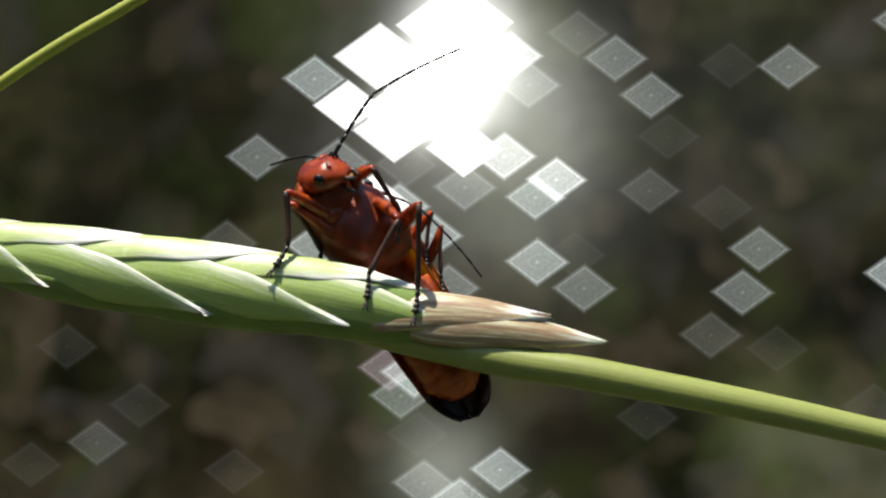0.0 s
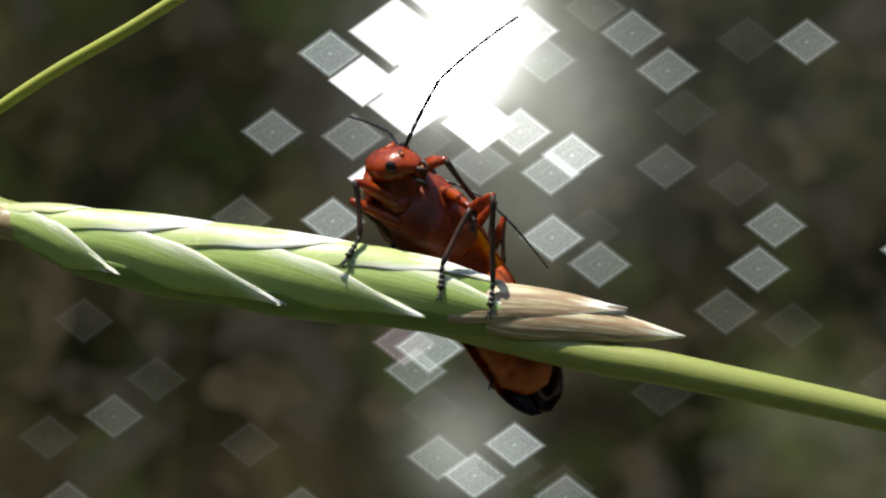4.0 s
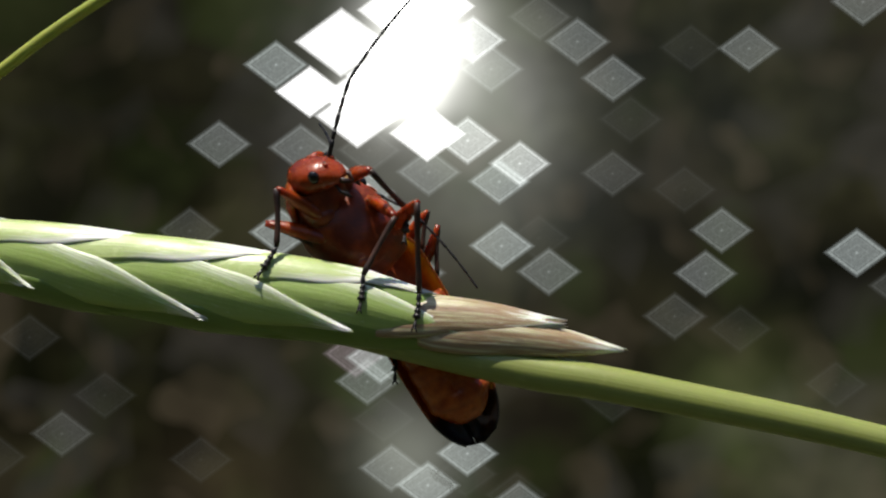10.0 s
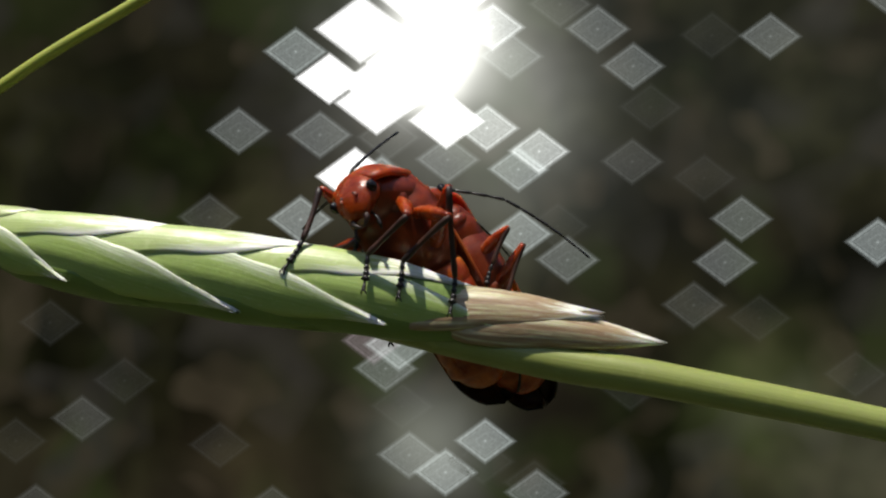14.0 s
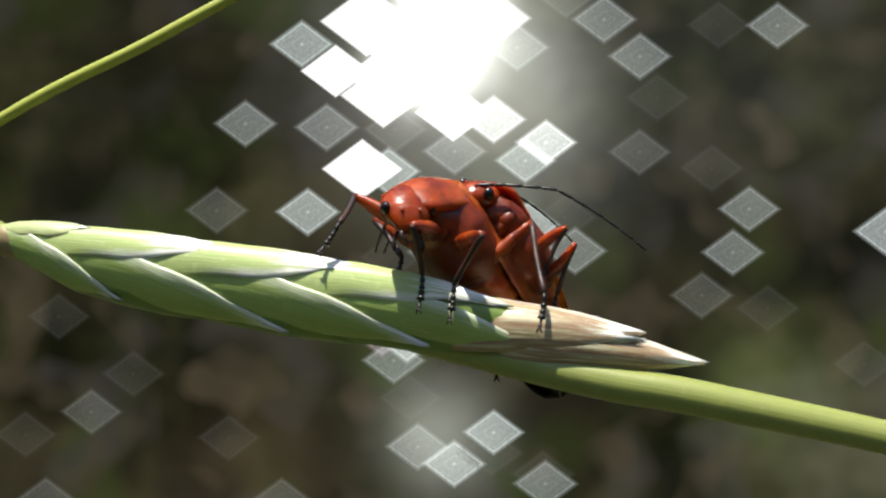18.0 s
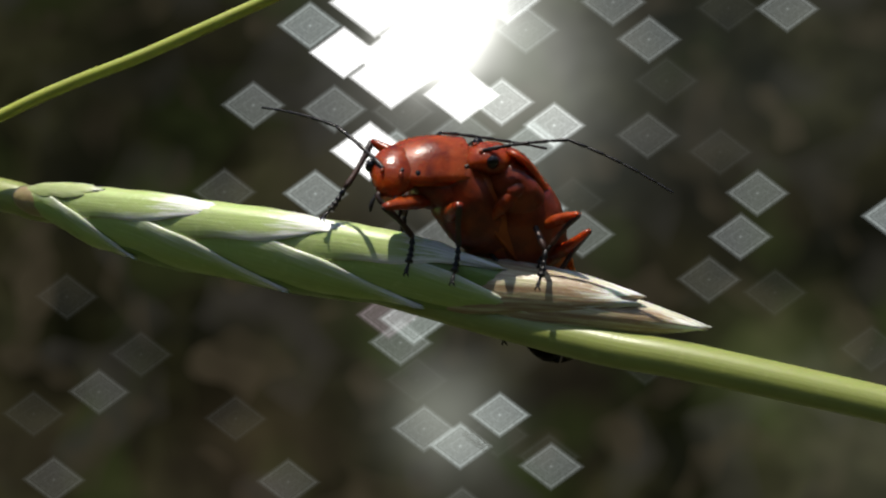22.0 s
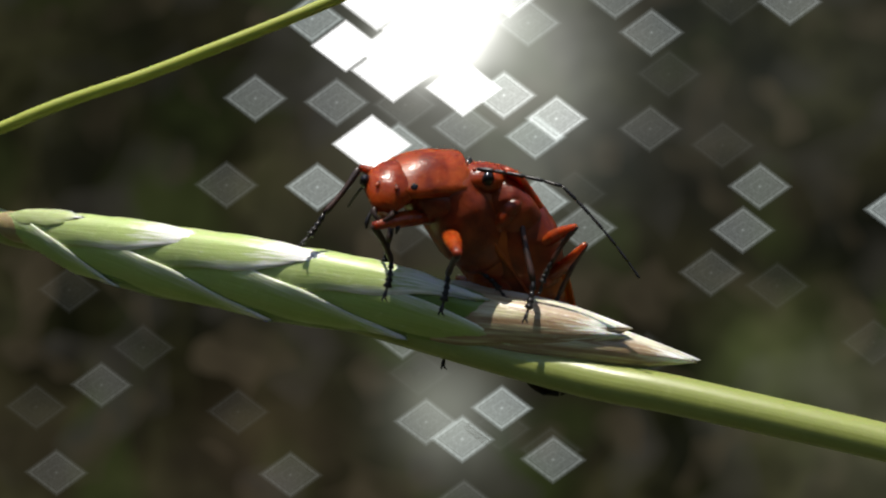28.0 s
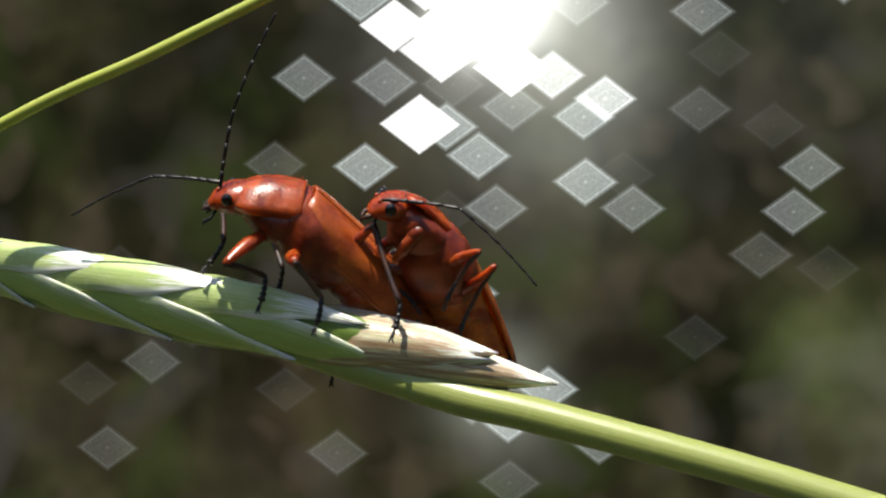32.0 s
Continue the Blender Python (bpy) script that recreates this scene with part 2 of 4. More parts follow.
def loft(bm, stations, sides=28, power=2.0):
    """A body along x: stations of x, half width, top z, bottom z."""
    st = np.array(stations, float)
    xs = np.linspace(st[0, 0], st[-1, 0], 26)
    order = np.argsort(st[:, 0])
    rings = []
    for x in xs:
        w, top, bot = (np.interp(x, st[order, 0], st[order, k]) for k in (1, 2, 3))
        mid, half = (top + bot) / 2, (top - bot) / 2
        ring = []
        for k in range(sides):
            a = 2 * math.pi * k / sides
            c, s = math.cos(a), math.sin(a)
            ring.append((x, w * math.copysign(abs(c) ** (2 / power), c), mid + half * math.copysign(abs(s) ** (2 / power), s)))
        rings.append(ring)
    return skin(bm, rings)


def frame_of(origin, axis, up):
    """A pose with x along the axis and z near up."""
    x = Vector(axis).normalized()
    z = (Vector(up) - x * Vector(up).dot(x)).normalized()
    y = z.cross(x)
    m = Matrix((x, y, z)).transposed().to_4x4()
    m.translation = Vector(origin)
    return m


def mm(x, y, z, rx=0, ry=0, rz=0):
    """A pose in the meadow, in millimetres from the spot before the lens."""
    return pose(x * MM, y * MM, LEVEL + z * MM, rx, ry, rz)


# ---- ground and backdrop ----
def ground():
    n = Nodes("meadow_soil")
    c = n.ramp(n.noise(9, 6.0, 0.65), [(0.3, (0.03, 0.028, 0.015)), (0.5, (0.045, 0.055, 0.018)), (0.7, (0.1, 0.085, 0.05))])
    c = n.mix(n.math("MULTIPLY", n.noise(120, 3.0), 0.6), c, (0.02, 0.025, 0.008))
    n.set(base_color=c, roughness=0.95)
    n.bump(n.noise(60, 5.0), 0.8, 0.02)
    bm = bmesh.new()
    bmesh.ops.create_grid(bm, x_segments=60, y_segments=60, size=400000)
    for v in bm.verts:
        v.co.x, v.co.y = v.co.x * abs(v.co.x / 400000) ** 1.5, v.co.y * abs(v.co.y / 400000) ** 1.5
        v.co.z = 6 * noise.noise(v.co * 0.004)
    ob = part("ground", bm, n.mat)
    tagged(ob, "dark meadow soil with low green growth", "ground", kind="structure")


ground()
FAR = 1240.0
SPAN = FAR / 2154.02


def far_place(x, y):
    """A place on the far growth, from its place in the straight view."""
    return ((x - 784) * SPAN, FAR + EYE_Y / MM, (441 - y) * SPAN)


def backdrop():
    """The meadow's far, unfocused growth, its shade and the sun's glare painted as emission."""
    n = Nodes("far_growth")
    pos = n.coord("Object")
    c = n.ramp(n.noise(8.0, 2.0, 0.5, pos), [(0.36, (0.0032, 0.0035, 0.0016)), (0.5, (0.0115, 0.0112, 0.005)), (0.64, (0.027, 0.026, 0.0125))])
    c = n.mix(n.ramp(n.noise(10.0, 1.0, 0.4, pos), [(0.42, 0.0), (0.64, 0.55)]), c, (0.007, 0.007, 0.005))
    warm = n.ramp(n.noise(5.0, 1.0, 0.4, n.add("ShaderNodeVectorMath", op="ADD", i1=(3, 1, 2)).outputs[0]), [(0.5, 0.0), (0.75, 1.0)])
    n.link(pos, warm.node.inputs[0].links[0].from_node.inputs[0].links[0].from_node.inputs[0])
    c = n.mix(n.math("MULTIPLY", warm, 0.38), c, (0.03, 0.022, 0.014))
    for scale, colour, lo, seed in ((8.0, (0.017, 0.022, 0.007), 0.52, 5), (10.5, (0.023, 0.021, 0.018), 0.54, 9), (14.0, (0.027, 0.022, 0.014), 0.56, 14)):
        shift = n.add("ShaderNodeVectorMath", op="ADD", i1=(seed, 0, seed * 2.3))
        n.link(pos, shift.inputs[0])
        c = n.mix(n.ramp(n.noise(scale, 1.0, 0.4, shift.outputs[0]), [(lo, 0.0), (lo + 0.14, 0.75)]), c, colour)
    # glare and halos are added to the emission colour as round falloffs
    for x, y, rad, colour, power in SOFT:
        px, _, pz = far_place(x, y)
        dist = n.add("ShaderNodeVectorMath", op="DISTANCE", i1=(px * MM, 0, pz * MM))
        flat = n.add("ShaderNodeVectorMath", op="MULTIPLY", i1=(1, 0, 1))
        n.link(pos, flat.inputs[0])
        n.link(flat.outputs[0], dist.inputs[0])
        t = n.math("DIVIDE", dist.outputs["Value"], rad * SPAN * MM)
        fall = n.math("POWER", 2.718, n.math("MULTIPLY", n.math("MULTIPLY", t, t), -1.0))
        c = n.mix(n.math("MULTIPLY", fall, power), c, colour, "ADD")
    # round dark patches painted over the emission colour
    for x, y, rad, power in DARKENED:
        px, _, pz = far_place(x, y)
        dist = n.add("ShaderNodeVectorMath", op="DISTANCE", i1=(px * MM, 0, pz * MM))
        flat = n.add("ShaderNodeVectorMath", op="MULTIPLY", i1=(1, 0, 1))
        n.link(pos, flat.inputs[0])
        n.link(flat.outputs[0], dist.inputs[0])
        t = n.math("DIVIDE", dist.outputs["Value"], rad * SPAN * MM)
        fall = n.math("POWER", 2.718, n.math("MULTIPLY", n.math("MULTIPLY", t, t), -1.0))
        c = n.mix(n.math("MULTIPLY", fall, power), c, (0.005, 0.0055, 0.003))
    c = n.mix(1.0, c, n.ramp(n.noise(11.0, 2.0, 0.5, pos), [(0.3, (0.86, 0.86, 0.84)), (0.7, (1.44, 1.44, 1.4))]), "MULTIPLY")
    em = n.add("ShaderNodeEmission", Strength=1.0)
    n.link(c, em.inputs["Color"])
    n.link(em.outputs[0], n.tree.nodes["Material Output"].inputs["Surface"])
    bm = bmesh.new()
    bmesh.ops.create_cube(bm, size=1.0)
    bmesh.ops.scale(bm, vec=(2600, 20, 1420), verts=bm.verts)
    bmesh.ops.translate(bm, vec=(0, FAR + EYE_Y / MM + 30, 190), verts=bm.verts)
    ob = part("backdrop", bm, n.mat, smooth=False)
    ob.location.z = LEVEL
    tagged(ob, "glowing backdrop painted as dark blurred meadow growth with shade and glare, far behind", "backdrop", kind="structure")


# x, y, reach, colour, weight of soft glare and tinted patches painted into the far growth's emission
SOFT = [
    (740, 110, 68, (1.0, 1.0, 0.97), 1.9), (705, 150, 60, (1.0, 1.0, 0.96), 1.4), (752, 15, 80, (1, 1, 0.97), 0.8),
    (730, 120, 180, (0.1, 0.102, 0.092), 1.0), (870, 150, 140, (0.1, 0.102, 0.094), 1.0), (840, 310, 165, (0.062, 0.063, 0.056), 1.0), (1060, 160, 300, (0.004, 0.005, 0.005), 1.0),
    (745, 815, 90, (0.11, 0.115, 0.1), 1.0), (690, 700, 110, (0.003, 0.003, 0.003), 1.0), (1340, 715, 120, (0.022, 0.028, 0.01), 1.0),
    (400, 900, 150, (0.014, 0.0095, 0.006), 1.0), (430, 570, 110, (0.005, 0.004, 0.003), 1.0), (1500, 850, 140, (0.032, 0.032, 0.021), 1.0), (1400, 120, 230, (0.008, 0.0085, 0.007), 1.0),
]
# x, y, reach, weight of darkening painted into the far growth's emission
DARKENED = [(150, 170, 240, 0.6), (1500, 420, 160, 0.35)]
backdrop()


def hedge():
    """A dark, matted green wall round behind the viewer, unseen, added to block skylight."""
    n = Nodes("sky_block_green")
    c = n.ramp(n.noise(14, 6.0, 0.7), [(0.35, (0.02, 0.026, 0.01)), (0.65, (0.07, 0.085, 0.03))])
    n.set(base_color=c, roughness=0.9)
    n.bump(n.noise(40, 5.0), 0.8, 0.02)
    bm = bmesh.new()
    high = 150
    inner, outer = [], []
    for k in range(high + 1):
        a = radians(48 - 276 * k / high)
        top = 1020 + 110 * noise.noise(Vector((k * 0.35, 0.5, 0))) + 70 * noise.noise(Vector((k * 1.7, 2.5, 0)))
        for ring, rad in ((inner, 1330), (outer, 1500)):
            x, y = rad * math.cos(a), rad * math.sin(a)
            ring.append((bm.verts.new((x, y, -20)), bm.verts.new((x, y, top))))
    for k in range(high):
        for ring in (inner, outer):
            bm.faces.new((ring[k][0], ring[k + 1][0], ring[k + 1][1], ring[k][1]))
        bm.faces.new((inner[k][1], inner[k + 1][1], outer[k + 1][1], outer[k][1]))
    ob = part("backdrop", bm, n.mat)
    tagged(ob, "unseen matted dark green wall all around, added to block low skylight", "backdrop", kind="structure")


hedge()


def diamond(bm, half_w, half_h, round_off=0.1):
    """A thin lozenge with blunted corners."""
    corners = [(half_w, 0), (0, half_h), (-half_w, 0), (0, -half_h)]
    rim = []
    for i, (x, z) in enumerate(corners):
        for other, f in ((corners[i - 1], round_off), (corners[i - 1], round_off * 0.35), (corners[(i + 1) % 4], round_off * 0.35), (corners[(i + 1) % 4], round_off)):
            shrink = 0.955 if f < round_off else 1.0
            rim.append(((x + (other[0] - x) * f) * shrink, (z + (other[1] - z) * f) * shrink))
    front = [bm.verts.new((x, -0.2, z)) for x, z in rim]
    bm.faces.new(front)
    return bm


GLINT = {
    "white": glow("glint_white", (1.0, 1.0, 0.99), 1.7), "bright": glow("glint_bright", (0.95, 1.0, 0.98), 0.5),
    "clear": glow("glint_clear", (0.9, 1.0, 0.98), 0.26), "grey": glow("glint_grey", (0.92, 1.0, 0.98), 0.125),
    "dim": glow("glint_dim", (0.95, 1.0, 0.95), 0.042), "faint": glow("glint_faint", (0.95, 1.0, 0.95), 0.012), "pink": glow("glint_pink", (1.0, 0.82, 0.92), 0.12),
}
GLINT_MESH = {}


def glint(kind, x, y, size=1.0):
    """A glowing lozenge sheet before the far growth, painted as a blurred sun glint."""
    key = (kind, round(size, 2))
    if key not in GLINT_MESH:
        ob = part("painted_glint", diamond(bmesh.new(), 67 * SPAN * size, 50 * SPAN * size), GLINT[kind], smooth=False)
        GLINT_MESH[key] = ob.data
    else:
        ob = new("painted_glint", GLINT_MESH[key])
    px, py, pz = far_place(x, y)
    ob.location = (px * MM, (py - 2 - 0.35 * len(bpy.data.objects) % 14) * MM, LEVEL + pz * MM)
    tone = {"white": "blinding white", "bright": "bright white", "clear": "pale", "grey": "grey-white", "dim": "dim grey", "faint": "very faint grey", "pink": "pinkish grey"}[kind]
    tagged(ob, tone + " glowing lozenge painted as a blurred glint of sunlight in dark growth", "light glint", group="sun glints in the growth")


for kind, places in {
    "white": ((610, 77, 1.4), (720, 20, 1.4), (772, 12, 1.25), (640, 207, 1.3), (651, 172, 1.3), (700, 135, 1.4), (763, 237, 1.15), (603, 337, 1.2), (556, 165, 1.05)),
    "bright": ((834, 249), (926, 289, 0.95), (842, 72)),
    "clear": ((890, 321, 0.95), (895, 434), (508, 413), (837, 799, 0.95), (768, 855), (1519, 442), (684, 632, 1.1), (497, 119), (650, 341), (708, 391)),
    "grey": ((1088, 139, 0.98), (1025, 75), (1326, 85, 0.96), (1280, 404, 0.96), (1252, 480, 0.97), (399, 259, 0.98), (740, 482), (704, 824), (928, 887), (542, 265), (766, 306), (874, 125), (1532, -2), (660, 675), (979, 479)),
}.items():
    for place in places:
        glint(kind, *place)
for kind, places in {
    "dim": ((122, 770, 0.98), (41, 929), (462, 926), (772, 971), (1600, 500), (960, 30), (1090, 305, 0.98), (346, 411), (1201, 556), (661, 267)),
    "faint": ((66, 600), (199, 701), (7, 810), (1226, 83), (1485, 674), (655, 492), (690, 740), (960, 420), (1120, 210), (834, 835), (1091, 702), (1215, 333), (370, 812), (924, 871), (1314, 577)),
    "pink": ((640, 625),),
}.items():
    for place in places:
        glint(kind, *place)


# ---- the grass spikelet ----
def here(x, y, depth=0.0):
    """Millimetres from the spikelet's tip, in its own plane."""
    return Vector(((x - 1157) * 0.0175, depth, (592 - y) * 0.0175))


def scale_leaf(base, tip, half, facing, blunt=0.05, bend=0.12, back=0.35):
    """One boat-shaped scale of a spikelet, closed, with a keel and a drawn-out tip."""
    bm = bmesh.new()
    base, tip = Vector(base), Vector(tip)
    axis = tip - base
    x = axis.normalized()
    z = (Vector(facing) - x * Vector(facing).dot(x)).normalized()
    y = z.cross(x)
    rings, steps, sides = [], 26, 24
    rnd = random.Random(int(half * 1000))
    torn = [rnd.uniform(-1, 1) for _ in range(sides)]
    for i in range(steps + 1):
        u = i / steps
        w = half * (min(1.0, (0.55 + 2.0 * u)) * (1 - max(0, (u - 0.35) / 0.65) ** 1.7) ** 0.9 + blunt)
        free = max(0.0, (u - 0.6) / 0.4) ** 2
        lift = half * bend * math.sin(math.pi * u) - half * 0.25 * (1 - u) ** 2
        c = base + axis * u + z * lift
        ring = []
        for k in range(sides):
            a = 2 * math.pi * k / sides
            s = math.sin(a)
            h = (0.5 * s + 0.07 * max(0, s) ** 8) if s > 0 else back * s
            cup = 0.22 * math.cos(a) ** 2 * w
            ring.append(c + x * ((0.15 + 1.6 * blunt) * torn[k] * free) + y * math.cos(a) * w * (1 + 0.05 * math.sin(13 * u + 5 * half) * abs(math.cos(a))) + z * (h * w - cup))
        rings.append(ring)
    # v runs 0..1 over the front half and back again, so that margins lie at 0 and 1
    skin(bm, rings)
    layer = bm.loops.layers.uv.verify()
    for f in bm.faces:
        for loop in f.loops:
            u, v = loop[layer].uv
            loop[layer].uv = (u, min(1.0, 2 * v) if v <= 0.5 else max(0.0, 2 - 2 * v))
    return bm


grass = new("grass_spikelet")
tagged(grass, "green grass spikelet with pale papery scales on its bent stem", "grass")
pts, rad = smooth_path([Vector((-95, 6, -540)), Vector((-92, 5, -300)), Vector((-80, 4, -60)), Vector((-52, 2, -3)), here(-700, 290, 1.0), here(-170, 372, 0.5), here(-60, 398, 0.45), here(200, 440, 0.5), here(450, 505, 0.45), here(800, 588, 0.2),
                        here(1000, 630, -0.1), here(1157, 655, -0.2), here(1568, 738, -0.2), here(1900, 830, -0.3), here(2500, 1080, -1)],
                       [1.1, 1.0, 0.9, 0.75, 0.6, 0.56, 0.5, 0.45, 0.45, 0.54, 0.56, 0.54, 0.485, 0.44, 0.2])
stalk = part("stem", tube(bmesh.new(), pts, rad, 18), M_STEM, grass, "smooth yellow-green stem")
FLAT = 0.7
CORE = [(-95, 398, 0.28), (-40, 406, 0.56), (60, 434, 0.94), (220, 459, 1.12), (440, 488, 1.17), (560, 502, 1.13), (720, 525, 0.98), (860, 552, 0.7), (980, 580, 0.38), (1060, 594, 0.12)]
pts, rad = smooth_path([here(x, y) for x, y, _ in CORE], [r for _, _, r in CORE])
bm = tube(bmesh.new(), pts, rad, 24)
bmesh.ops.scale(bm, vec=(1, FLAT, 1), verts=bm.verts)
core = part("spikelet_core", bm, M_CORE, grass, "plump green spikelet body")


def wrapped_scale(x0, x1, turn0, turn1, spread, lift=0.26, blunt=0.0):
    """A scale that lies round the core from x0 to its free tip at x1; turns in degrees from the front upwards."""
    bm = bmesh.new()
    rings, steps, cells = [], 30, 16
    rnd = random.Random(int(x1))
    torn = [rnd.uniform(-1, 1) for _ in range(cells + 1)]
    curl = [rnd.uniform(-1, 1) for _ in range(cells + 1)]
    for i in range(steps + 1):
        u = i / steps
        px = x0 + (x1 - x0) * u
        cy, r = (float(np.interp(px, [c[0] for c in CORE], [c[k] for c in CORE])) for k in (1, 2))
        c = here(px, cy)
        mid = turn0 + (turn1 - turn0) * u ** 1.4
        half = spread * (min(1.0, 0.55 + 2.2 * u) * (1 - (1 - blunt) * max(0.0, (u - 0.3) / 0.7) ** 1.6) + 0.03)
        free = max(0.0, (u - 0.7) / 0.3) ** 2
        grow = min(1.0, u / 0.65)
        rise = 0.02 + lift * grow * grow * (3 - 2 * grow) * (1 - 0.45 * free if blunt else 1 + 0.5 * free)
        ring = []
        for side, order in ((1, range(cells + 1)), (0, range(cells, -1, -1))):
            for k in order:
                f = -1 + 2 * k / cells
                a = radians(mid + half * f * (1 + 0.06 * math.sin(17 * u + 3 * f)))
                rr = r + rise * (1 - 0.3 * abs(f) ** 3) + 0.05 * (1 - abs(f)) ** 4 * (1 - u) - (0.0 if side else (0.05 + 0.1 * (1 - abs(f))) * (1 - 0.8 * free))
                rr += 0.015 * math.sin(31 * u + 9 * f) * abs(f) ** 3
                rr += 0.03 * curl[k] * free
                slip = (torn[k] * (0.5 if blunt else 0.25) - (0.7 * abs(f) ** 1.5 if blunt else 0.0)) * free
                ring.append(c + Vector((slip, -math.cos(a) * rr * FLAT, math.sin(a) * rr - 0.17 * slip)))
        rings.append(ring)
    skin(bm, rings)
    layer = bm.loops.layers.uv.verify()
    for f in bm.faces:
        for loop in f.loops:
            u, v = loop[layer].uv
            loop[layer].uv = (u, min(1.0, 2 * v) if v <= 0.5 else max(0.0, 2 - 2 * v))
    return bm


UP = (0, -0.55, 0.85)
for x0, x1, t0, t1, spread, lift, mat, blunt in (
    (500, 912, 14, -12, 44, 0.2, M_LOWER, 0.0), (380, 825, 62, 76, 46, 0.2, M_SCALE, 0.18), (270, 686, 8, -34, 42, 0.2, M_LOWER, 0.0), (120, 590, 62, 78, 46, 0.19, M_SCALE, 0.2),
    (20, 437, 8, -42, 44, 0.2, M_LOWER, 0.0), (-80, 350, 62, 78, 46, 0.18, M_SCALE, 0.2), (-90, 145, 4, -36, 48, 0.2, M_LOWER, 0.0), (-92, 105, 80, 84, 42, 0.17, M_PALE, 0.15),
    (-60, 300, -70, -82, 56, 0.18, M_CORE, 0.5), (180, 600, -74, -84, 56, 0.2, M_CORE, 0.5), (420, 900, -72, -74, 56, 0.2, M_CORE, 0.4),
):
    part("scale", wrapped_scale(x0, x1, t0, t1, spread, lift, blunt), mat, core)
for a, b, hw, face, blunt in ((here(650, 522, 0.1), here(1042, 545, -0.1), 0.8, UP, 0.2), (here(740, 538, -0.2), here(1157, 592, -0.1), 0.74, (0, -0.8, 0.6), 0.07)):
    part("dry_scale", scale_leaf(a, b, hw, face, blunt), M_DRY, core, "brownish dry scale with a white tip")

M_NODE = plant("node_skin", (0.26, 0.17, 0.08), (0.4, 0.36, 0.17), vein=8.0)
pts, rad = smooth_path([here(-104, 396), here(-88, 399), here(-66, 404), here(-35, 410)], [0.22, 0.42, 0.52, 0.5])
bm = tube(bmesh.new(), pts, rad, 18)
bmesh.ops.scale(bm, vec=(1, 0.85, 1), verts=bm.verts)
part("node", bm, M_NODE, core, "reddish swollen node at the spikelet's foot")

blade = new("meadow_grass")
tagged(blade, "thin yellow-green grass stalk crossing behind the spikelet", "grass")
pts, rad = smooth_path([(-75, 3, -560), (-52, 2, -240), (-28, 0, -25), (-12, 0, -1.0), (0, 0, 0), (6, 0, -0.06), (14, 0, 0.2), (24, 0, 1.6)], [0.5, 0.42, 0.32, 0.24, 0.2, 0.2, 0.19, 0.1])
part("stem", tube(bmesh.new(), pts, rad, 12), M_BLADE, blade)


# ---- the beetles ----
LEGS = (("front", 0.95, 0.8, -0.82, 1.8, 1.75), ("middle", -0.75, 0.9, -1.08, 2.0, 2.0), ("hind", -2.0, 0.85, -1.08, 2.5, 2.7))


